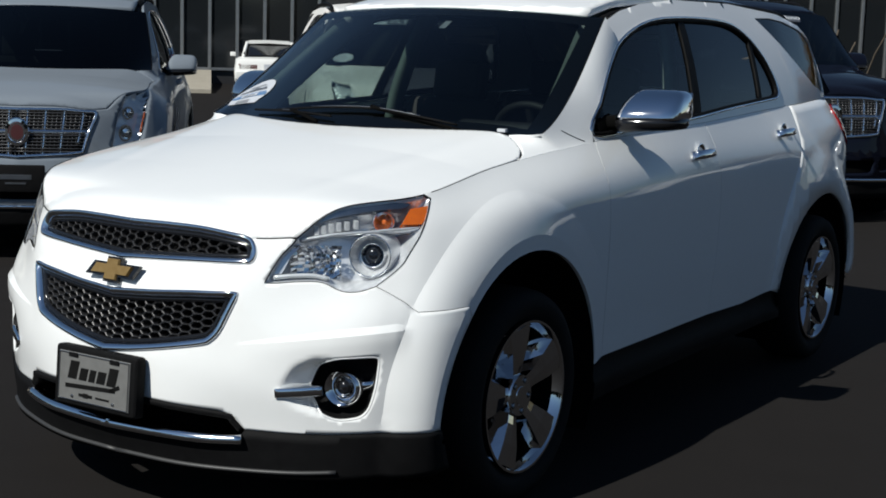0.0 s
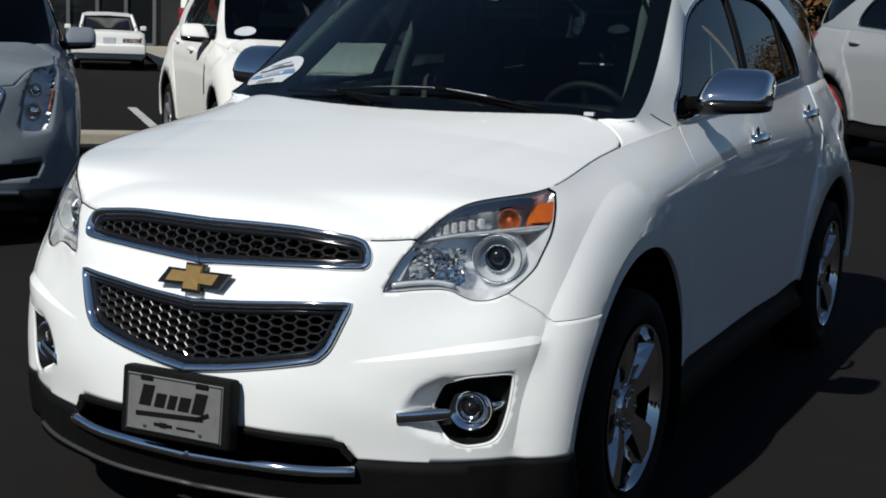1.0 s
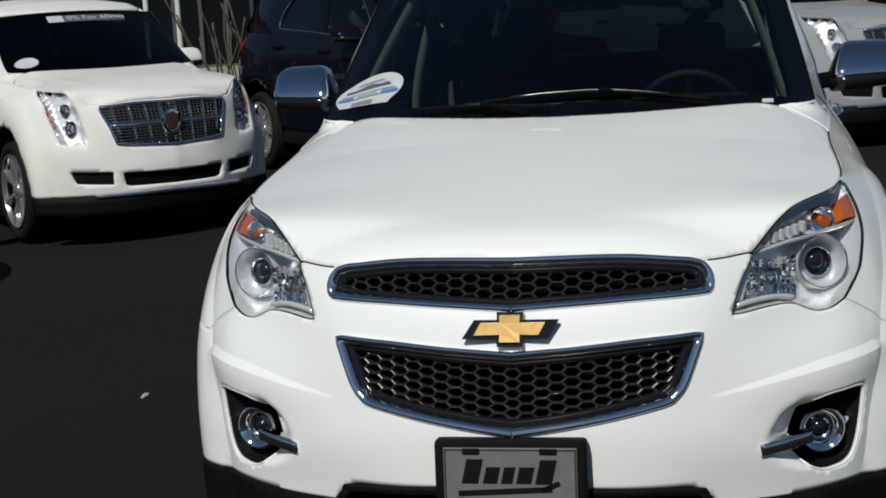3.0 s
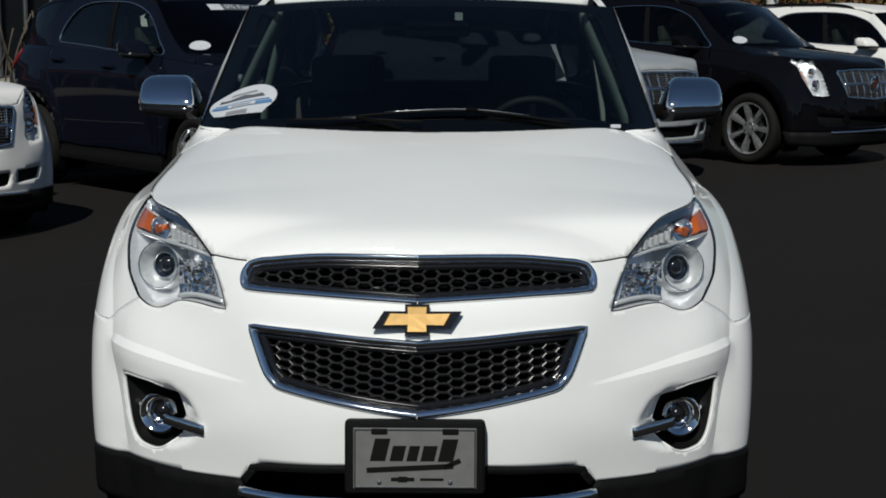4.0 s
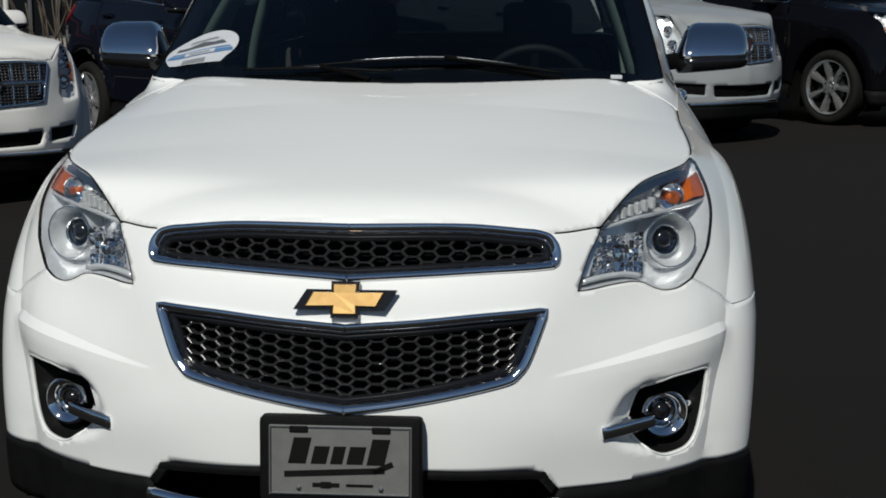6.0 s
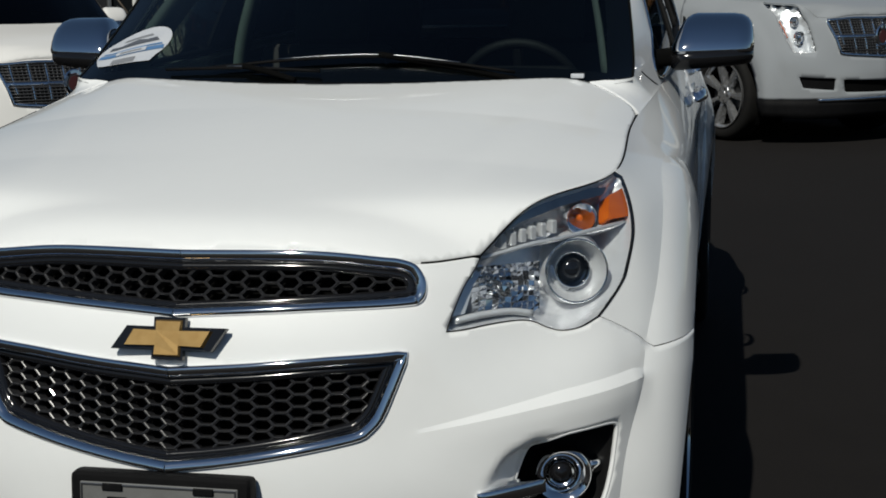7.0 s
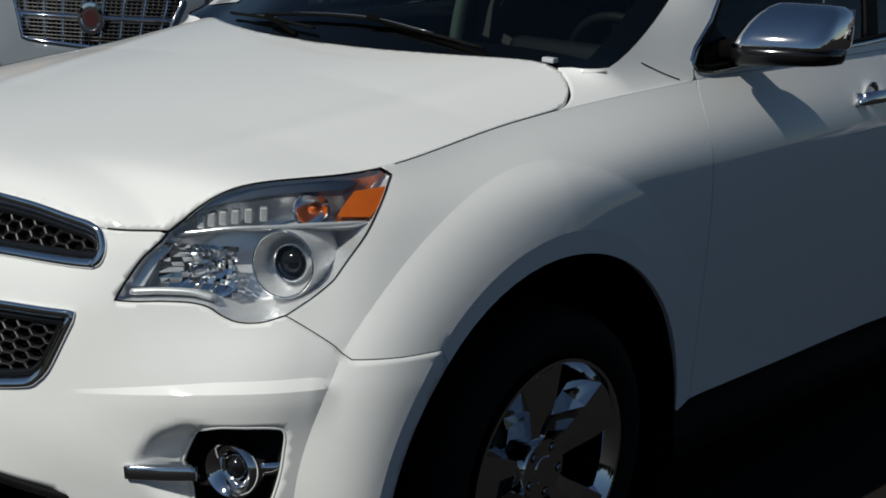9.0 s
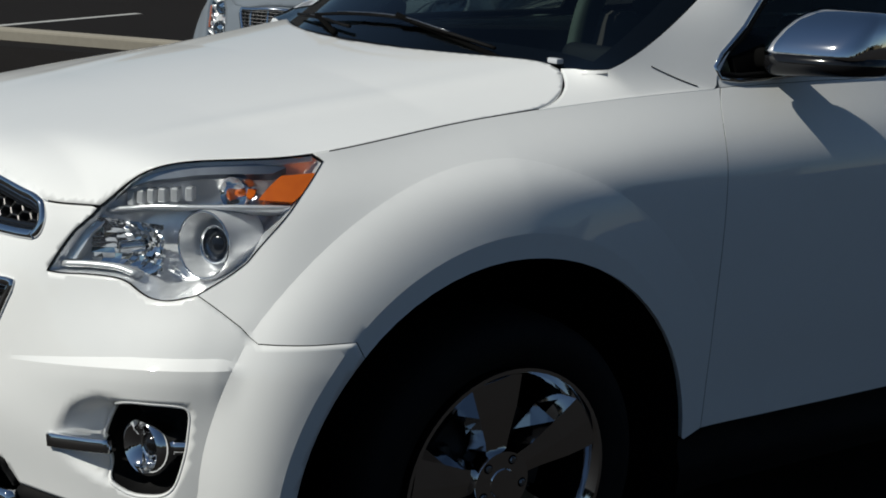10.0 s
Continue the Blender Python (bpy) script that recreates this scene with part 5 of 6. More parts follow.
def crossover(label):
    c = thing("crossover_car", label, "car", group="row of parked cars")
    lamp = np.array(smooth_line(front((.585, .700), (.60, .80), (.615, .885), (.640, .925)), 3).tolist() + [np.array([np.interp(y, SIDE[:, 1], ARC[:len(SIDE)]), 6 * RISE - .004]) for y in (.33, .42, .52, .60)]
                    + smooth_line(front((.800, 1.00), (.790, .90), (.768, .78), (.745, .700)), 3).tolist() + front((.66, .690)))
    grille_half = np.array(front((0, .665), (.30, .680), (.40, .690), (.475, .895), (.30, .905), (0, .905)))
    intake = np.array(front((0, .395), (.34, .400), (.37, .41), (.385, .495), (.2, .49), (0, .485)))
    pocket = np.array(front((.45, .415), (.68, .435), (.715, .52), (.45, .505)))
    outline = [_v(u, 6) for u in np.linspace(0, 5, 24)] + _top(.56, 1.548, 14) + side(*smooth_line(DOOR_F, 3)[1:]) + side((1.42, .378)) + side(*arc(WHEELS_Y[0], .468, 3, 181, 34))
    outline += [_v(u, 1) for u in np.linspace(4.9, 0, 24)] + list(intake) + list(grille_half)
    whole("front_body", sheet(on_side, np.array(outline), [lamp, pocket], .03, gap=.002, rim=.02), PAINT, c)
    for n in ("front_door", "rear_door", "rear_quarter", "hood", "pillar_panel", "side_frame", "roof"):
        for o in car_parts(n):
            reuse(o, c, PAINT)
    for n in ("front_side_window", "rear_side_window", "quarter_window", "window_trim", "pillar_cover", "rear_window", "windshield_seal", "cowl_panel", "sill_cladding", "rear_valance", "wheel_well", "front_liner", "side_liner", "rear_liner", "floor_pan", "tail_lamp", "roof_moulding", "headlining", "dashboard"):
        for o in car_parts(n):
            reuse(o, c)
    for o in car_parts("windshield"):
        w = reuse(o, c, TINTED)
        for d in o.children:
            reuse(d, w)
    low = [_v(u, 0) for u in np.linspace(0, 4.95, 20)] + side((.50, .352)) + [_v(u, 1) for u in np.linspace(4.8, 0, 20)]
    whole("lower_bumper", sheet(on_side, np.array(low), [], .05, gap=0, rim=.02, offset=.003), BLACK, c)
    strip = [_v(u, .95) for u in np.linspace(2.6, 0, 20)]
    whole("chrome_strip", sweep(on_side(strip), normal_at(strip), [(-.012, -.01), (-.010, .012), (.010, .012), (.012, -.01)]), CHROME, c)
    # Crate grille: frame, bars and a round plain emblem.
    g = thing("grille", "chrome crate grille with round emblem", "")
    g.parent = c
    line = resample(grille_half, .03, False)
    vf = sweep(on_side(line), normal_at(line), [(-.003, -.02), (-.003, .008), (.014, .008), (.016, -.02)])
    whole("chrome_frame", (vf[0], vf[1][:-2]), CHROME, g)
    whole("backing", sheet(on_side, grille_half, [], .06, gap=0, rim=0, offset=-.03), VOID, g)
    def level_bar(z, thick, deep=-.02):
        half = .475 - (.895 - z) * .35
        l = smooth_line(front((0, z), (half * .5, z), (half, z)), 4)
        return sweep(on_side(l), normal_at(l), [(-thick, deep), (-thick, .004), (thick, .004), (thick, deep)])

    def upright_bar(k, columns, thick, out=.002):
        x = .46 * (k + .5) / columns
        z0 = .672 + .05 * max(0, x - .3) / .1
        l = smooth_line(front((x * .92, max(z0, .672)), (x * .96, .79), (x, .90)), 3)
        return sweep(on_side(l), normal_at(l), [(-thick, -.02), (-thick, out), (thick, out), (thick, -.02)])

    made = level_bar(.69, .0022)
    for z in np.arange(.705, .895, .017):
        made = joined(made, level_bar(z, .0022))
    for k in range(16):
        made = joined(made, upright_bar(k, 16, .002, -.002))
    whole("fine_mesh", made, MESHGREY, g, "fine grey metal mesh")
    whole("middle_bar", level_bar(.790, .011), CHROME, g, "broad chrome middle bar")
    for k in range(4):
        both("divider", upright_bar(k, 4, .004, .004), CHROME, g)
    p, n = front_point(0, .79)
    m = Matrix.Translation(Vector(p) + Vector((0, -.016, 0)))
    part("emblem", add_lathe(bmesh.new(), [(0, -.006), (.050, -.006), (.056, -.014), (.072, -.012), (.078, 0), (.07, .02)], 28, "y", m), CHROME, g, "plain round chrome emblem")
    part("emblem_face", add_lathe(bmesh.new(), [(0, -.008), (.040, -.0075), (.042, -.004)], 24, "y", m), EMBLEM, g)
    whole("intake", sheet(on_side, intake, [], .06, gap=0, rim=0, offset=-.03), VOID, c)
    both("side_intake", sheet(on_side, pocket, [], .06, gap=0, rim=0, offset=-.022), BLACK, c)
    for s in (1, -1):
        put = (lambda vf: vf) if s > 0 else (lambda vf: mirrored(*vf))
        h = thing("headlamp", "tall clear headlamp", "")
        h.parent = c
        link_mesh("clear_cover", *put(sheet(on_side, lamp, [], .03, gap=.003, rim=0)), LENS, h)
        mid = lamp.mean(0)
        link_mesh("housing", *put(sheet(lambda p: on_side(p) - normal_at(p) * (.01 + .05 * np.clip(np.min(np.linalg.norm(p[:, None] - lamp[None], axis=2), axis=1) / .03, 0, 1))[:, None], lamp, [], .02, gap=0, rim=0)), SHROUD, h)
        for x, z, r in ((.69, .90, .038), (.675, .79, .045)):
            q = Vector(lamp_point(x, z, .030))
            m = Matrix.Diagonal((s, 1, 1, 1)) @ Matrix.Translation(q)
            part("projector", add_lathe(bmesh.new(), [(0, -.01), (r * .5, -.004), (r * .75, .01), (r * .78, -.004), (r, -.004), (r * 1.05, .03)], 20, "y", m), CHROME, h)
        amber = np.array(front((.763, .79), (.774, .845), (.786, .90), (.780, .90), (.768, .845), (.758, .79)))
        link_mesh("marker", *put(sheet(on_side, amber, [], .02, gap=0, rim=.01, offset=-.010)), AMBER, h)
        link_mesh("fender_vent", *put(sheet(on_side, np.array(side((1.44, .74), (1.475, .74), (1.47, .98), (1.44, .97))), [], .03, gap=0, rim=.004, offset=.003)), BLACK, c)
        vf = tube(smooth_line([(.60, 2.15, 1.63), (.60, 2.28, 1.70), (.60, 2.6, 1.735), (.60, 3.3, 1.742), (.59, 3.8, 1.715), (.58, 4.0, 1.65)], 4) * (s, 1, 1), .017, 6)
        link_mesh("roof_rail", *vf, BLACK, c)
    for m in car_parts("door_mirror"):
        n = thing("door_mirror", "painted door mirror", "")
        n.parent = c
        n.matrix_basis = Matrix.Translation((0, .02, -.05))
        for o in m.children:
            reuse(o, n, PAINT if o.name.startswith("chrome_cap") else None)
    for hnd in car_parts("door_handle"):
        n = thing("door_handle", "door handle", "")
        n.parent = c
        for o in hnd.children:
            if o.name.startswith("grip"):
                reuse(o, n, PAINT)
    seats = [o for o in car.children if o.name.startswith("car_seat")][:2]
    for st in seats:
        n = thing("car_seat", "dark seat", "")
        n.parent = c
        for o in st.children:
            reuse(o, n)
    for wy in WHEELS_Y:
        for s in (1, -1):
            w = thing("wheel", "bright seven-spoke alloy wheel with black tyre", "")
            w.parent = c
            if not CROSS_WHEEL:
                wheel_parts(w, WHEEL2, .362, .262, 7, .42)
                CROSS_WHEEL.append(w)
            else:
                for o in CROSS_WHEEL[0].children:
                    reuse(o, w)
            w.matrix_basis = pose(s * .905, wy, HUB_Z + .008, 0, 0, 0 if s > 0 else 180)
    sheet_oval = [(-.80 + .115 * math.cos(a), .165 + .085 * math.sin(a)) for a in np.linspace(0, 2 * math.pi, 24, endpoint=False)]
    on_glass_decal("oval_sticker", sheet_oval, DECAL, c, .004, "white oval sticker on the windshield")
    return c


CROSS_WHEEL = []
WHEEL2 = material("polished_wheel", (.60, .61, .63), .2, .82, grain=30)
MESHGREY = material("grey_mesh", (.10, .10, .105), .4, .55, grain=40)
DARKRED = material("dark_red_lens", (.14, .008, .010), .3, grain=40, spec=.3)
EMBLEM = material("emblem_enamel", (.07, .022, .024), .3, coat=1.0, grain=60)


def painted(c, color, label):
    for o in (c, *c.children_recursive):
        o.color = (*color, 1)
    return tagged(c, label)


PEARL, SILVER, JET, NAVY = (.70, .69, .67), (.165, .190, .220), (.003, .003, .004), (.004, .005, .010)
first = painted(crossover("pearl white crossover with chrome grille and windshield sale banner"), PEARL, "")
SILVER2 = (.27, .285, .30)
SIZE = Matrix.Diagonal((1.05, 1.05, 1.09, 1))


def stand(x, y, turn):
    """Pose of a car whose nose stands at (x, y)."""
    return Matrix.Translation((x, y, rise((x, y)))) @ pose(0, 0, 0, 0, 0, turn) @ SIZE


def raise_nose(c):
    """These cars have a taller, blunter nose than the white one: hood, lamps and grille are lifted."""
    for o in c.children_recursive:
        if o.type != "MESH" or o.name.split(".")[0] in ("tyre", "rim", "barrel", "spoke", "hub", "nut_recess", "lug_nut", "brake_disc", "dark_drum", "wheel_well", "floor_pan", "dashboard"):
            continue
        if o.data.users > 1:
            own = o.material_slots[0].material
            o.data = o.data.copy()
            o.material_slots[0].link = "OBJECT"
            o.material_slots[0].material = own
        co = np.empty(len(o.data.vertices) * 3)
        o.data.vertices.foreach_get("co", co)
        q = co.reshape(-1, 3)
        up = np.clip((q[:, 2] - .58) / .36, 0, 1)
        back = np.clip((q[:, 1] - .35) / .85, 0, 1)
        q[:, 2] += .050 * up * up * (3 - 2 * up) * (1 - back * back * (3 - 2 * back))
        o.data.vertices.foreach_set("co", q.ravel())
        o.data.update()


raise_nose(first)
first.matrix_basis = stand(-3.58, 7.10, 44.5)
row = [first]
for x, y, turn, color, label in ((-4.88, 3.73, 41, SILVER, "silver crossover with chrome crate grille, parked in the row"),
                                 (-.80, 9.1, 42, NAVY, "very dark blue crossover with windshield stickers, parked in the row"),
                                 (2.36, 11.35, 41, SILVER2, "pale silver crossover with crate grille, parked in the row"),
                                 (4.98, 13.3, 42, JET, "black crossover with bright alloy wheels, parked in the row"),
                                 (7.95, 16.0, 44, PEARL, "white crossover with painted mirrors, parked in the row")):
    row.append(painted(copy_thing(first, stand(x, y, turn)), color, label))
for _i, _k in ((1, .95), (2, .965), (4, .97), (5, .94)):
    row[_i].matrix_basis = row[_i].matrix_basis @ Matrix.Diagonal((1, 1, _k, 1))


# A dark front plate with plain bars on the silver car.
holder = part("plate_holder", box(bmesh.new(), (.36, .04, .17), pose(0, -.06, .535), .012, 2), BLACK, row[1], "black front plate holder with plain bars")
for w, h, z in ((.20, .030, .545), (.13, .012, .505)):
    part("pale_bar", box(bmesh.new(), (w, .004, h), pose(0, -.082, z), .001, 1), SATIN, holder)


# Sale banners across the tops of three windshields: pale strips with plain bars.
def banner(c):
    b = on_glass_decal("sale_banner", [(-.42, .785), (.52, .785), (.52, .905), (-.42, .905)], DECALDARK, c, .004, "dark sale banner with white lettering")
    on_glass_decal("banner_end", [(-.42, .785), (-.24, .785), (-.24, .905), (-.42, .905)], DECAL, b, .006)
    return b


def lettering(words, c, size, a, up):
    """Words on a windshield banner, in the built-in font."""
    cu = bpy.data.curves.new("lettering", "FONT")
    cu.body, cu.size, cu.extrude = words, size, .0008
    cu.materials.append(DECAL)
    o = new("lettering", cu)
    p = on_shield(np.array([[a, up]]))[0]
    q = on_shield(np.array([[a, up + .05]]))[0]
    u = Vector(q - p).normalized()
    r = Vector((1, 0, 0))
    n = r.cross(u)
    o.parent = c
    o.matrix_basis = Matrix.Translation(Vector(p) + n * .008) @ Matrix((r, u, n)).transposed().to_4x4()
    return o


for c in (row[0], row[2]):
    b = banner(c)
    lettering("0% For 60mo", b, .088, -.20, .812)


# ---- white saloon seen from behind, and a tall white utility car, far off ----
def loft(name, sections, mat, parent, label="", smooth=True):
    """A skin over cross-sections: each is (y, [(x, z), ...]) for one half, from the bottom middle to the top middle."""
    verts, faces, k = [], [], None
    for y, half in sections:
        ring = [(x, z) for x, z in half] + [(-x, z) for x, z in half[::-1]]
        k = len(ring)
        verts += [(x, y, z) for x, z in ring]
    for j in range(len(sections) - 1):
        faces += [(j * k + i, j * k + (i + 1) % k, (j + 1) * k + (i + 1) % k, (j + 1) * k + i) for i in range(k)]
    faces += [tuple(range(k))[::-1], tuple(range((len(sections) - 1) * k, len(sections) * k))]
    bm = bmesh.new()
    vs = [bm.verts.new(v) for v in verts]
    for f in faces:
        try:
            bm.faces.new([vs[i] for i in f])
        except ValueError:
            pass
    bmesh.ops.recalc_face_normals(bm, faces=bm.faces)
    return part(name, bm, mat, parent, label, smooth, 40)


def saloon():
    """Its tail is at y = 0 and its nose at +y."""
    c = thing("saloon_car", "white four-door saloon with dark red tail lamps by the kerb", "car")
    def half(w, low, belt, top=None):
        pts = [(0, low), (w * .90, low), (w, low + .14), (w * 1.01, (low + belt) / 2 + .06), (w * .97, belt - .06), (w * .86, belt)]
        return pts + [(0, belt + .02)]
    b = loft("body", [(0.0, half(.82, .34, .84)), (.06, half(.89, .28, .93)), (.35, half(.92, .24, .97)), (1.1, half(.93, .22, .98)), (3.0, half(.93, .22, .96)), (4.0, half(.92, .22, .90)), (4.9, half(.88, .25, .78)), (5.05, half(.78, .32, .66))], PAINT, c)
    def roof(w, z):
        return [(0, .94), (w + .14, .95), (w + .08, 1.10), (w, z - .06), (w * .85, z), (0, z + .02)]
    loft("cabin_glass", [(.62, roof(.60, 1.02)), (1.05, roof(.60, 1.25)), (1.45, roof(.62, 1.37)), (2.5, roof(.62, 1.39)), (3.45, roof(.66, 1.02))], GLOSSBLACK, c)
    loft("roof", [(1.20, [(0, 1.345), (.60, 1.32), (.62, 1.35), (.5, 1.39), (0, 1.41)]), (1.5, [(0, 1.38), (.61, 1.34), (.63, 1.37), (.52, 1.415), (0, 1.43)]), (2.6, [(0, 1.37), (.60, 1.34), (.62, 1.37), (.5, 1.41), (0, 1.425)])], PAINT, c)
    for s in (1, -1):
        link_mesh("rear_pillar", *tube(smooth_line([(s * .70, .55, .97), (s * .66, .85, 1.14), (s * .60, 1.28, 1.355)], 4), .045, 6), PAINT, c)
        part("tail_lamp", box(bmesh.new(), (.50, .05, .15), pose(s * .56, .025, .74), .02, 2), DARKRED, c, "dark red tail lamp")
        part("door_mirror", box(bmesh.new(), (.16, .10, .12), pose(s * 1.0, 3.0, 1.02), .03, 2), PAINT, c)
        for y in (1.05, 3.85):
            part("wheel", add_lathe(bmesh.new(), [(0, .0), (.18, .0), (.2, .01), (.31, 0), (.325, -.03), (.325, -.19), (.2, -.2)], 24, "x", pose(s * .90, y, .325, 0, 0, 0 if s > 0 else 180)), RUBBER, c)
    part("bumper", box(bmesh.new(), (1.80, .20, .24), pose(0, 0, .52), .06, 3), PAINT, c)
    part("centre_panel", box(bmesh.new(), (.62, .04, .15), pose(0, .025, .74), .01, 1), GLOSSBLACK, c)
    part("number_plate", box(bmesh.new(), (.31, .02, .14), pose(0, 0, .745), .004, 1), DECAL, c, "pale plate with a plain bar")
    # Near-black box stands in for the shaded underbody below the bumper.
    part("exhaust_shade", box(bmesh.new(), (1.5, .3, .14), pose(0, .25, .30), .03, 1), VOID, c)
    return c


s = painted(saloon(), (.72, .72, .70), "")
s.matrix_basis = Matrix.Translation((-20.4, 24.7, 0)) @ pose(0, 0, 0, 0, 0, 41) @ Matrix.Diagonal((.96, .96, .98, 1))


def tall_suv():
    c = thing("utility_car", "tall white utility car with dark rear glass, parked by the building", "car")
    def half(w, low, belt):
        return [(0, low), (w * .93, low), (w, low + .15), (w * 1.0, belt - .3), (w * .97, belt), (0, belt)]
    loft("body", [(0, half(.92, .45, 1.12)), (.08, half(.99, .42, 1.15)), (3.4, half(1.0, .40, 1.14)), (4.9, half(.98, .40, 1.10)), (5.1, half(.90, .45, .95))], PAINT, c)
    def top(w, z):
        return [(0, 1.10), (w, 1.12), (w - .05, 1.3), (w - .14, z - .07), (w - .22, z), (0, z + .03)]
    loft("cabin", [(.03, top(.93, 1.72)), (.25, top(.97, 1.90)), (2.6, top(.97, 1.92)), (3.2, top(.97, 1.86)), (3.75, top(.96, 1.2))], PAINT, c)
    for s in (1, -1):
        for y0, y1, z1 in ((.35, 1.35, 1.72), (1.5, 2.35, 1.74), (2.45, 3.2, 1.70)):
            v = [(s * (.985 - .012), y0, 1.22), (s * .973, y1, 1.22), (s * (.90 - .03), y1 - (.25 if y1 > 3 else 0), z1), (s * .87, y0, z1)]
            v = [(x + s * .02, y, z) for x, y, z in v]
            w = [(x - s * .03, y, z) for x, y, z in v]
            link_mesh("side_window", v + w, [(0, 1, 2, 3), (7, 6, 5, 4), (0, 4, 5, 1), (1, 5, 6, 2), (2, 6, 7, 3), (3, 7, 4, 0)], GLOSSBLACK, c, smooth=False)
        part("tail_lamp", box(bmesh.new(), (.10, .14, .42), pose(s * .955, .06, 1.02), .02, 2), RED, c)
        part("roof_rack", box(bmesh.new(), (.05, 2.4, .05), pose(s * .70, 1.5, 1.98), .015, 2), BLACK, c)
        for y in (1.1, 4.05):
            part("wheel", add_lathe(bmesh.new(), [(0, .01), (.2, .0), (.24, .02), (.37, .01), (.39, -.03), (.39, -.22), (.24, -.24)], 28, "x", pose(s * .97, y, .39, 0, 0, 0 if s > 0 else 180)), RUBBER, c)
            part("wheel_cover", add_lathe(bmesh.new(), [(0, .03), (.1, .02), (.23, .012), (.24, -.01)], 20, "x", pose(s * .97, y, .39, 0, 0, 0 if s > 0 else 180)), WHEEL, c)
    part("rear_window", box(bmesh.new(), (1.45, .05, .48), pose(0, .08, 1.46, -12, 0, 0), .01, 1), GLOSSBLACK, c)
    part("rear_bumper", box(bmesh.new(), (1.9, .2, .26), pose(0, 0, .52), .05, 2), PAINT, c)
    return c


s = painted(tall_suv(), (.72, .72, .68), "")
s.matrix_basis = Matrix.Translation((-23.6, 32.0, .36)) @ pose(0, 0, 0, 0, 0, -60)

# ---- kerbs, markings, building, hedge ----
CONCRETE = material("concrete_kerb", (.36, .33, .27), .85, grain=1.2, tint=(.27, .245, .20), bump=.3, bump_scale=90)
LINE = material("road_paint", (.55, .55, .53), .7, grain=3, tint=(.30, .30, .29))
PANEL = material("grey_cladding", (.016, .016, .018), .5, grain=.8, tint=(.011, .011, .013))
ALU = material("aluminium", (.32, .33, .34), .35, .8, grain=8)
SHOPGLASS = material("shop_glass", (.010, .012, .014), .06, spec=.6)
BRICKRED = material("red_fascia", (.22, .05, .03), .6, grain=2)
POLE = material("white_pole", (.62, .62, .60), .4, grain=4)


def slab(name, e1a, e1b, e2a, e2b, h, mat, label, category, bevel=.03, kind="structure", base=0.0):
    """A low block laid along the rows of the car park."""
    m = Matrix.Translation(E1 * ((e1a + e1b) / 2) + E2 * ((e2a + e2b) / 2) + Vector((0, 0, base + h / 2 - .02))) @ pose(0, 0, 0, 0, 0, LOT)
    bm = box(bmesh.new(), (e1b - e1a, e2b - e2a, h + .04), m, bevel, 2)
    for v in bm.verts:
        v.co.z += rise(v.co)
    me = bpy.data.meshes.new(name)
    bm.to_mesh(me), bm.free()
    me.materials.append(mat)
    return tagged(new(name, me), label, category, kind=kind)


for ends in ((-30, 4), (4, 26)):
    slab("kerb", *ends, 12.45, 12.75, .13, CONCRETE, "pale concrete kerb behind the row of cars", "kerb")
for k in range(-6, 9):
    slab("parking_line", 1.20 + 3.05 * k, 1.33 + 3.05 * k, 13.0, 18.6, .004, LINE, "worn white parking line on asphalt", "road marking", 0)


def apron(e1a, e1b):
    """Concrete that rises gently from the car park to the foot of the building."""
    rise = ((33.0, -.05), (33.0, .10), (33.15, .13), (37.0, .34), (40.7, .42))
    v = [tuple(E1 * e + E2 * d + Vector((0, 0, z))) for e in (e1a, e1b) for d, z in rise]
    o = link_mesh("pavement", v, [(k, k + 5, k + 6, k + 1) for k in range(4)], CONCRETE, None, "pale concrete pavement rising to the building", smooth=False)
    return tagged(o, category="pavement", kind="structure")


apron(3.0, 34)
apron(-40, .3)
slab("wall_building", -45, 40, 40.6, 48, 7.5, PANEL, "dark grey clad wall of a showroom", "building", .02)


def glazing(e1a, e1b, z0, z1, columns, rows, base=.14):
    """A shop front: dark panes between aluminium bars."""
    root = thing("window_front", "dark shop glazing between aluminium bars", "window", kind="structure")
    root.matrix_basis = Matrix.Translation(E1 * e1a + E2 * 40.6) @ pose(0, 0, 0, 0, 0, LOT)
    w, h = (e1b - e1a) / columns, (z1 - z0) / rows
    pane_mesh = None
    for i in range(columns):
        for j in range(rows):
            if pane_mesh is None:
                p = part("pane", box(bmesh.new(), (w - .08, .03, h - .08), None, .004, 1), SHOPGLASS, root)
                pane_mesh = p.data
            else:
                p = new("pane", pane_mesh)
                p.parent = root
            p.matrix_basis = pose((i + .5) * w, -.03, z0 + (j + .5) * h)
    for i in range(columns + 1):
        part("mullion", box(bmesh.new(), (.10, .14, z1 - z0), pose(i * w, -.06, (z0 + z1) / 2), .01, 1), ALU, root)
    for j in range(rows + 1):
        part("transom", box(bmesh.new(), (e1b - e1a, .12, .09), pose((e1b - e1a) / 2, -.058, z0 + j * h), .01, 1), ALU, root)
    return root


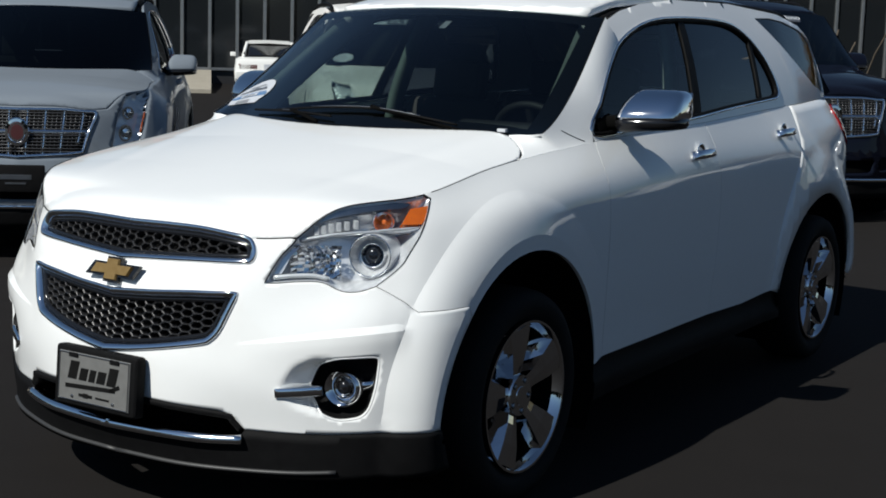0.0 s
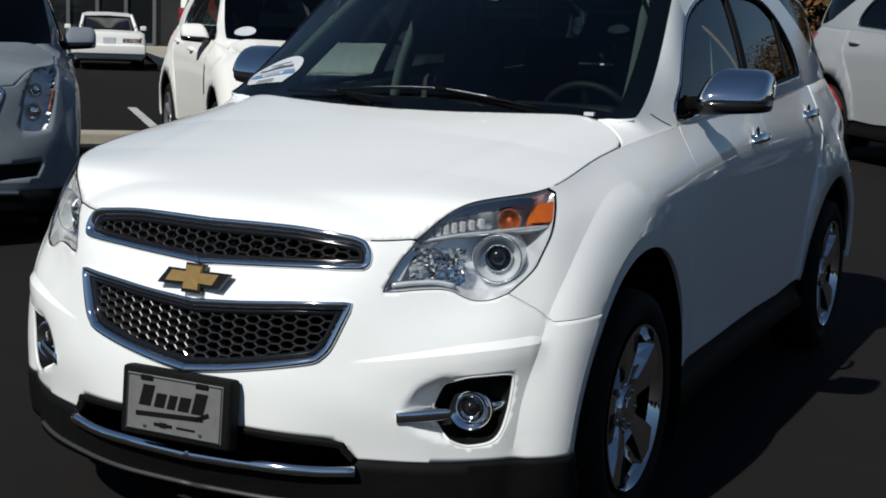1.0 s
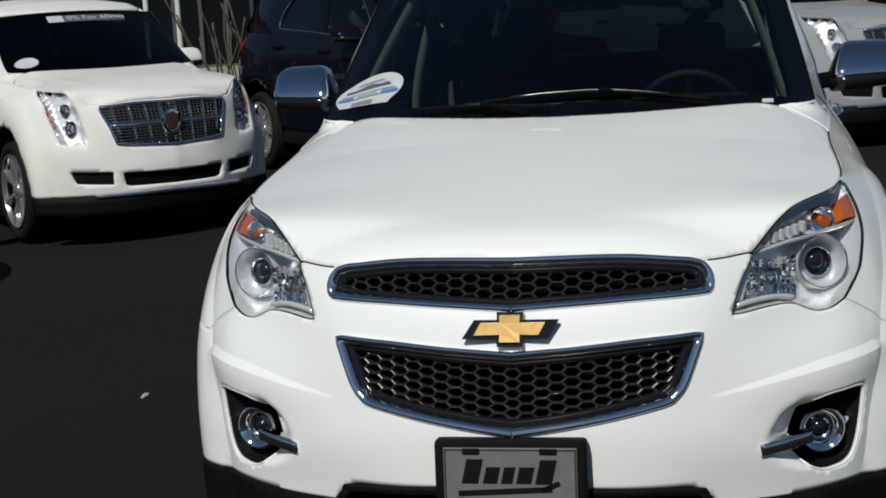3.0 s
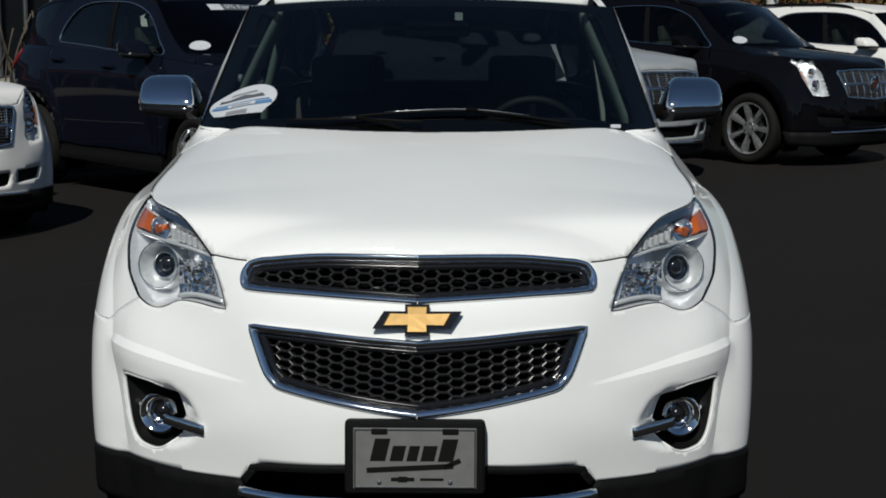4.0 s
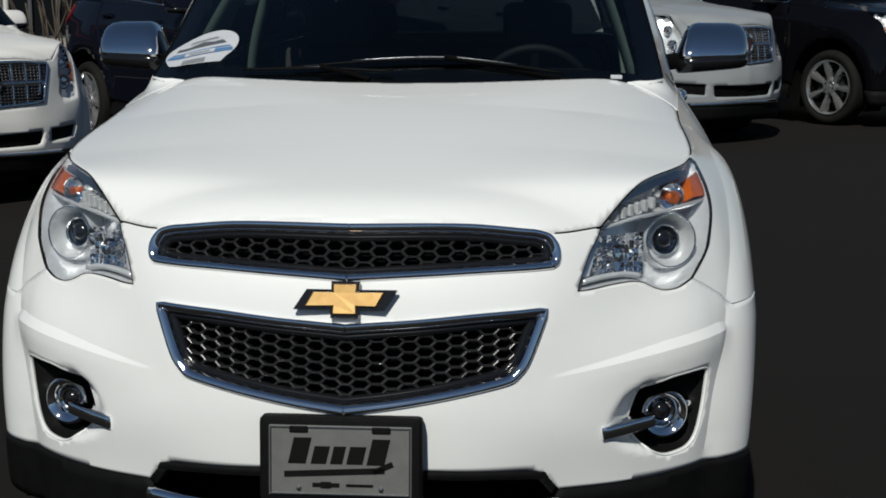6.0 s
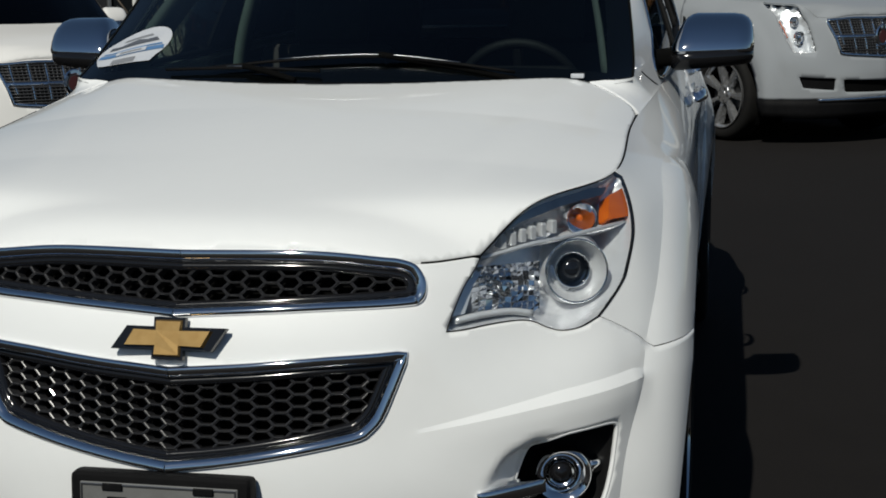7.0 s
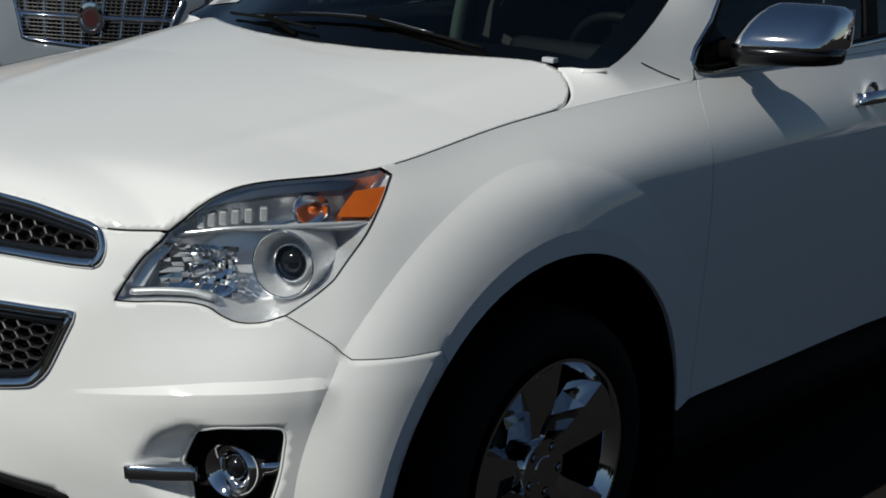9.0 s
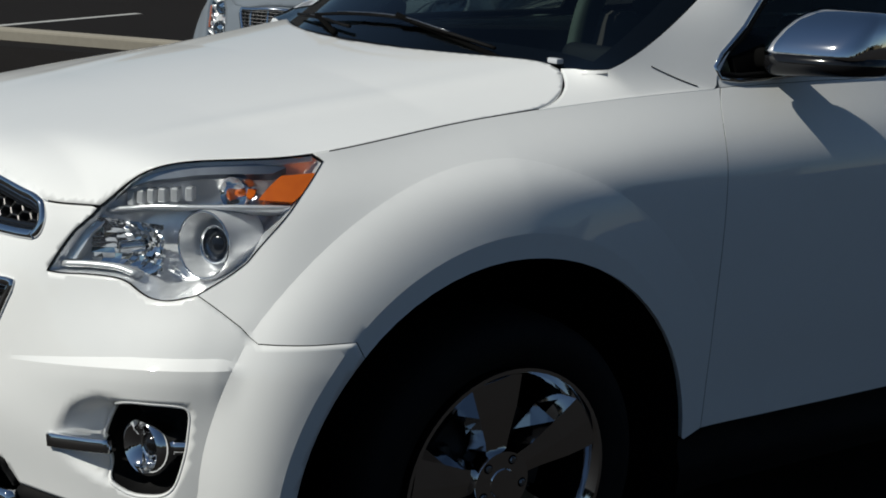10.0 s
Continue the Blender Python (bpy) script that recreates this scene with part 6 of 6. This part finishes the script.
glazing(-14.0, 3.6, .45, 5.4, 21, 1)
glazing(5.06, 9.95, .45, 5.4, 3, 2)
glazing(13.4, 22.4, .45, 5.8, 10, 1)
slab("fascia", -14, 3.6, 40.35, 40.6, .9, BRICKRED, "dull red fascia above the shop glazing", "fascia", .01, base=5.3)
for e in (12.8, 13.75):
    p = E1 * e + E2 * 36.5
    pole = add_lathe(bmesh.new(), [(0, 0), (.16, 0), (.16, .12), (.075, .14), (.07, 6.0), (.06, 9.0), (0, 9.0)], 14, "z", Matrix.Translation((p.x, p.y, .28)))
    me = bpy.data.meshes.new("flag_pole")
    pole.to_mesh(me), pole.free()
    me.materials.append(POLE)
    tagged(new("flag_pole", me), "tall plain white flag pole on the pavement", "pole")
p = E1 * 24.0 + E2 * 15.8
post = add_lathe(bmesh.new(), [(0, 0), (.13, 0), (.12, 5), (.10, 8), (0, 8)], 12, "z", Matrix.Translation((p.x, p.y, 0)))
me = bpy.data.meshes.new("lamp_post")
post.to_mesh(me), post.free()
me.materials.append(POLE)
tagged(new("lamp_post", me), "white lamp post before the hedge", "pole")


# Hedge of autumn leaves: many small leaves on hidden stems.
def leaf_material(name, a, b):
    m = material(name, a, .6, grain=None)
    t = m.node_tree
    geo, ramp = t.nodes.new("ShaderNodeNewGeometry"), t.nodes.new("ShaderNodeMix")
    ramp.data_type = "RGBA"
    ramp.inputs["A"].default_value, ramp.inputs["B"].default_value = (*a, 1), (*b, 1)
    t.links.new(geo.outputs["Random Per Island"], ramp.inputs["Factor"])
    t.links.new(ramp.outputs["Result"], t.nodes["Principled BSDF"].inputs["Base Color"])
    return m


def leaves(name, label, n, where, size, mat, seed):
    """A cloud of single leaves, each a bent quad."""
    rng = np.random.default_rng(seed)
    verts, faces = [], []
    for k in range(n):
        c = where(rng)
        a = rng.normal(size=3)
        a /= np.linalg.norm(a)
        b = np.cross(a, rng.normal(size=3))
        b /= np.linalg.norm(b)
        s = size * rng.uniform(.6, 1.4)
        nn = np.cross(a, b) * s * .25
        base = len(verts)
        verts += [c - a * s, c + b * s * .55 + nn, c + a * s, c - b * s * .55 + nn]
        faces += [(base, base + 1, base + 2), (base, base + 2, base + 3)]
    o = link_mesh(name, verts, faces, mat, None, label, smooth=False)
    return tagged(o, category="hedge", kind="stuff")


def along(e1a, e1b, e2, low, high, deep):
    def where(rng):
        e = rng.uniform(e1a, e1b)
        top = high + .5 * math.sin(e * .9) + .35 * math.sin(e * 2.3 + 1)
        p = E1 * e + E2 * (e2 + deep * rng.normal() * .5)
        return np.array((p.x, p.y, low + (top - low) * rng.uniform(0, 1) ** .8))
    return where


LEAF_O = leaf_material("autumn_leaves", (.15, .045, .012), (.15, .085, .03))
LEAF_G = leaf_material("dull_green_leaves", (.05, .07, .018), (.16, .12, .03))
leaves("hedge", "tall hedge of orange and brown autumn leaves", 34000, along(12.2, 36, 17.5, .1, 4.6, 1.6), .07, LEAF_O, 3)
leaves("hedge", "dull green leaves among the autumn hedge", 20000, along(12.2, 36, 17.7, .1, 4.3, 1.8), .07, LEAF_G, 4)
# Near-black block among the leaves stands in for the shade within the hedge.
slab("hedge_shade", 12.3, 36, 18.0, 19.2, 3.6, VOID, "near-black block standing in for shade inside the hedge", "hedge", .1)

# Unseen tree line all round, behind and beside the camera, added for dark reflections.
TREES = material("far_trees", (.030, .030, .016), .9, grain=.25, tint=(.055, .040, .018), bump=.6, bump_scale=6)
v, f_ = [], []
rng = np.random.default_rng(11)
n = 160
for k in range(n):
    a = math.radians(150 + 260 * k / (n - 1))
    r = 75 + 6 * math.sin(k * .7) + rng.uniform(-2, 2)
    x, y = r * math.cos(a), r * math.sin(a)
    h = 8.5 + 2.2 * math.sin(k * .35) + 1.6 * math.sin(k * .9 + 1) + rng.uniform(-.8, .8)
    v += [(x, y, 0), (x * 1.01, y * 1.01, h * .6), (x * 1.04, y * 1.04, h)]
for k in range(n - 1):
    for j in range(2):
        f_.append((k * 3 + j, k * 3 + 3 + j, k * 3 + 4 + j, k * 3 + 1 + j))
tagged(link_mesh("backdrop", v, f_, TREES, None, "unseen dark tree line added for reflections"), category="trees", kind="structure")

# Bare shrubs and a sign by the kerb.
BARK = material("grey_bark", (.09, .07, .05), .9, grain=20)
rng = np.random.default_rng(9)
for e in (6.2, 7.0, 8.0, 8.9):
    base = E1 * e + E2 * 15.5
    verts, faces = np.zeros((0, 3)), []
    for k in range(26):
        p0 = np.array((base.x, base.y, 0)) + rng.normal(size=3) * (.15, .15, 0)
        d = rng.normal(size=3) * (.30, .30, 0) + (0, 0, 1.2)
        path = [p0 + d * s + rng.normal(size=3) * .04 for s in np.linspace(0, 1.5 * rng.uniform(.7, 1.1), 5)]
        vf = tube(smooth_line(path, 2), .012, 4)
        verts, faces = joined((verts, faces), vf)
    o = link_mesh("shrub", verts, faces, BARK, None, "bare brown shrub with many thin stems")
    tagged(o, category="shrub", group="bare shrubs")
sign = thing("sign", "small white sign on a thin post", "sign", Matrix.Translation(E1 * 7.6 + E2 * 14.0) @ pose(0, 0, 0, 0, 0, LOT - 20))
part("post", box(bmesh.new(), (.05, .05, 2.2), pose(0, 0, 1.1), .005, 1), ALU, sign)
part("plate", box(bmesh.new(), (.30, .02, .45), pose(0, -.035, 1.75), .005, 1), POLE, sign)

# Small litter on the asphalt.
rng = np.random.default_rng(5)
for x, y in ((-3.01, 3.07), (2.9, 3.4), (3.6, 7.2), (-1.9, 2.3), (-4.57, 6.08), (1.9, 5.9), (2.3, 1.4), (-9.5, 15.6), (-11.0, 17.5)):
    bm = bmesh.new()
    bmesh.ops.create_icosphere(bm, subdivisions=1, radius=.016, matrix=pose(x, y, .008, 20, 10, 60 * x) @ Matrix.Diagonal((1.6, .8, .5, 1)))
    for v in bm.verts:
        v.co += Vector(rng.normal(size=3) * .002)
    me = bpy.data.meshes.new("leaf_scrap")
    bm.to_mesh(me), bm.free()
    me.materials.append(CONCRETE)
    tagged(new("leaf_scrap", me), "small pale dry leaf scrap on the asphalt", "litter", "scraps on the asphalt")
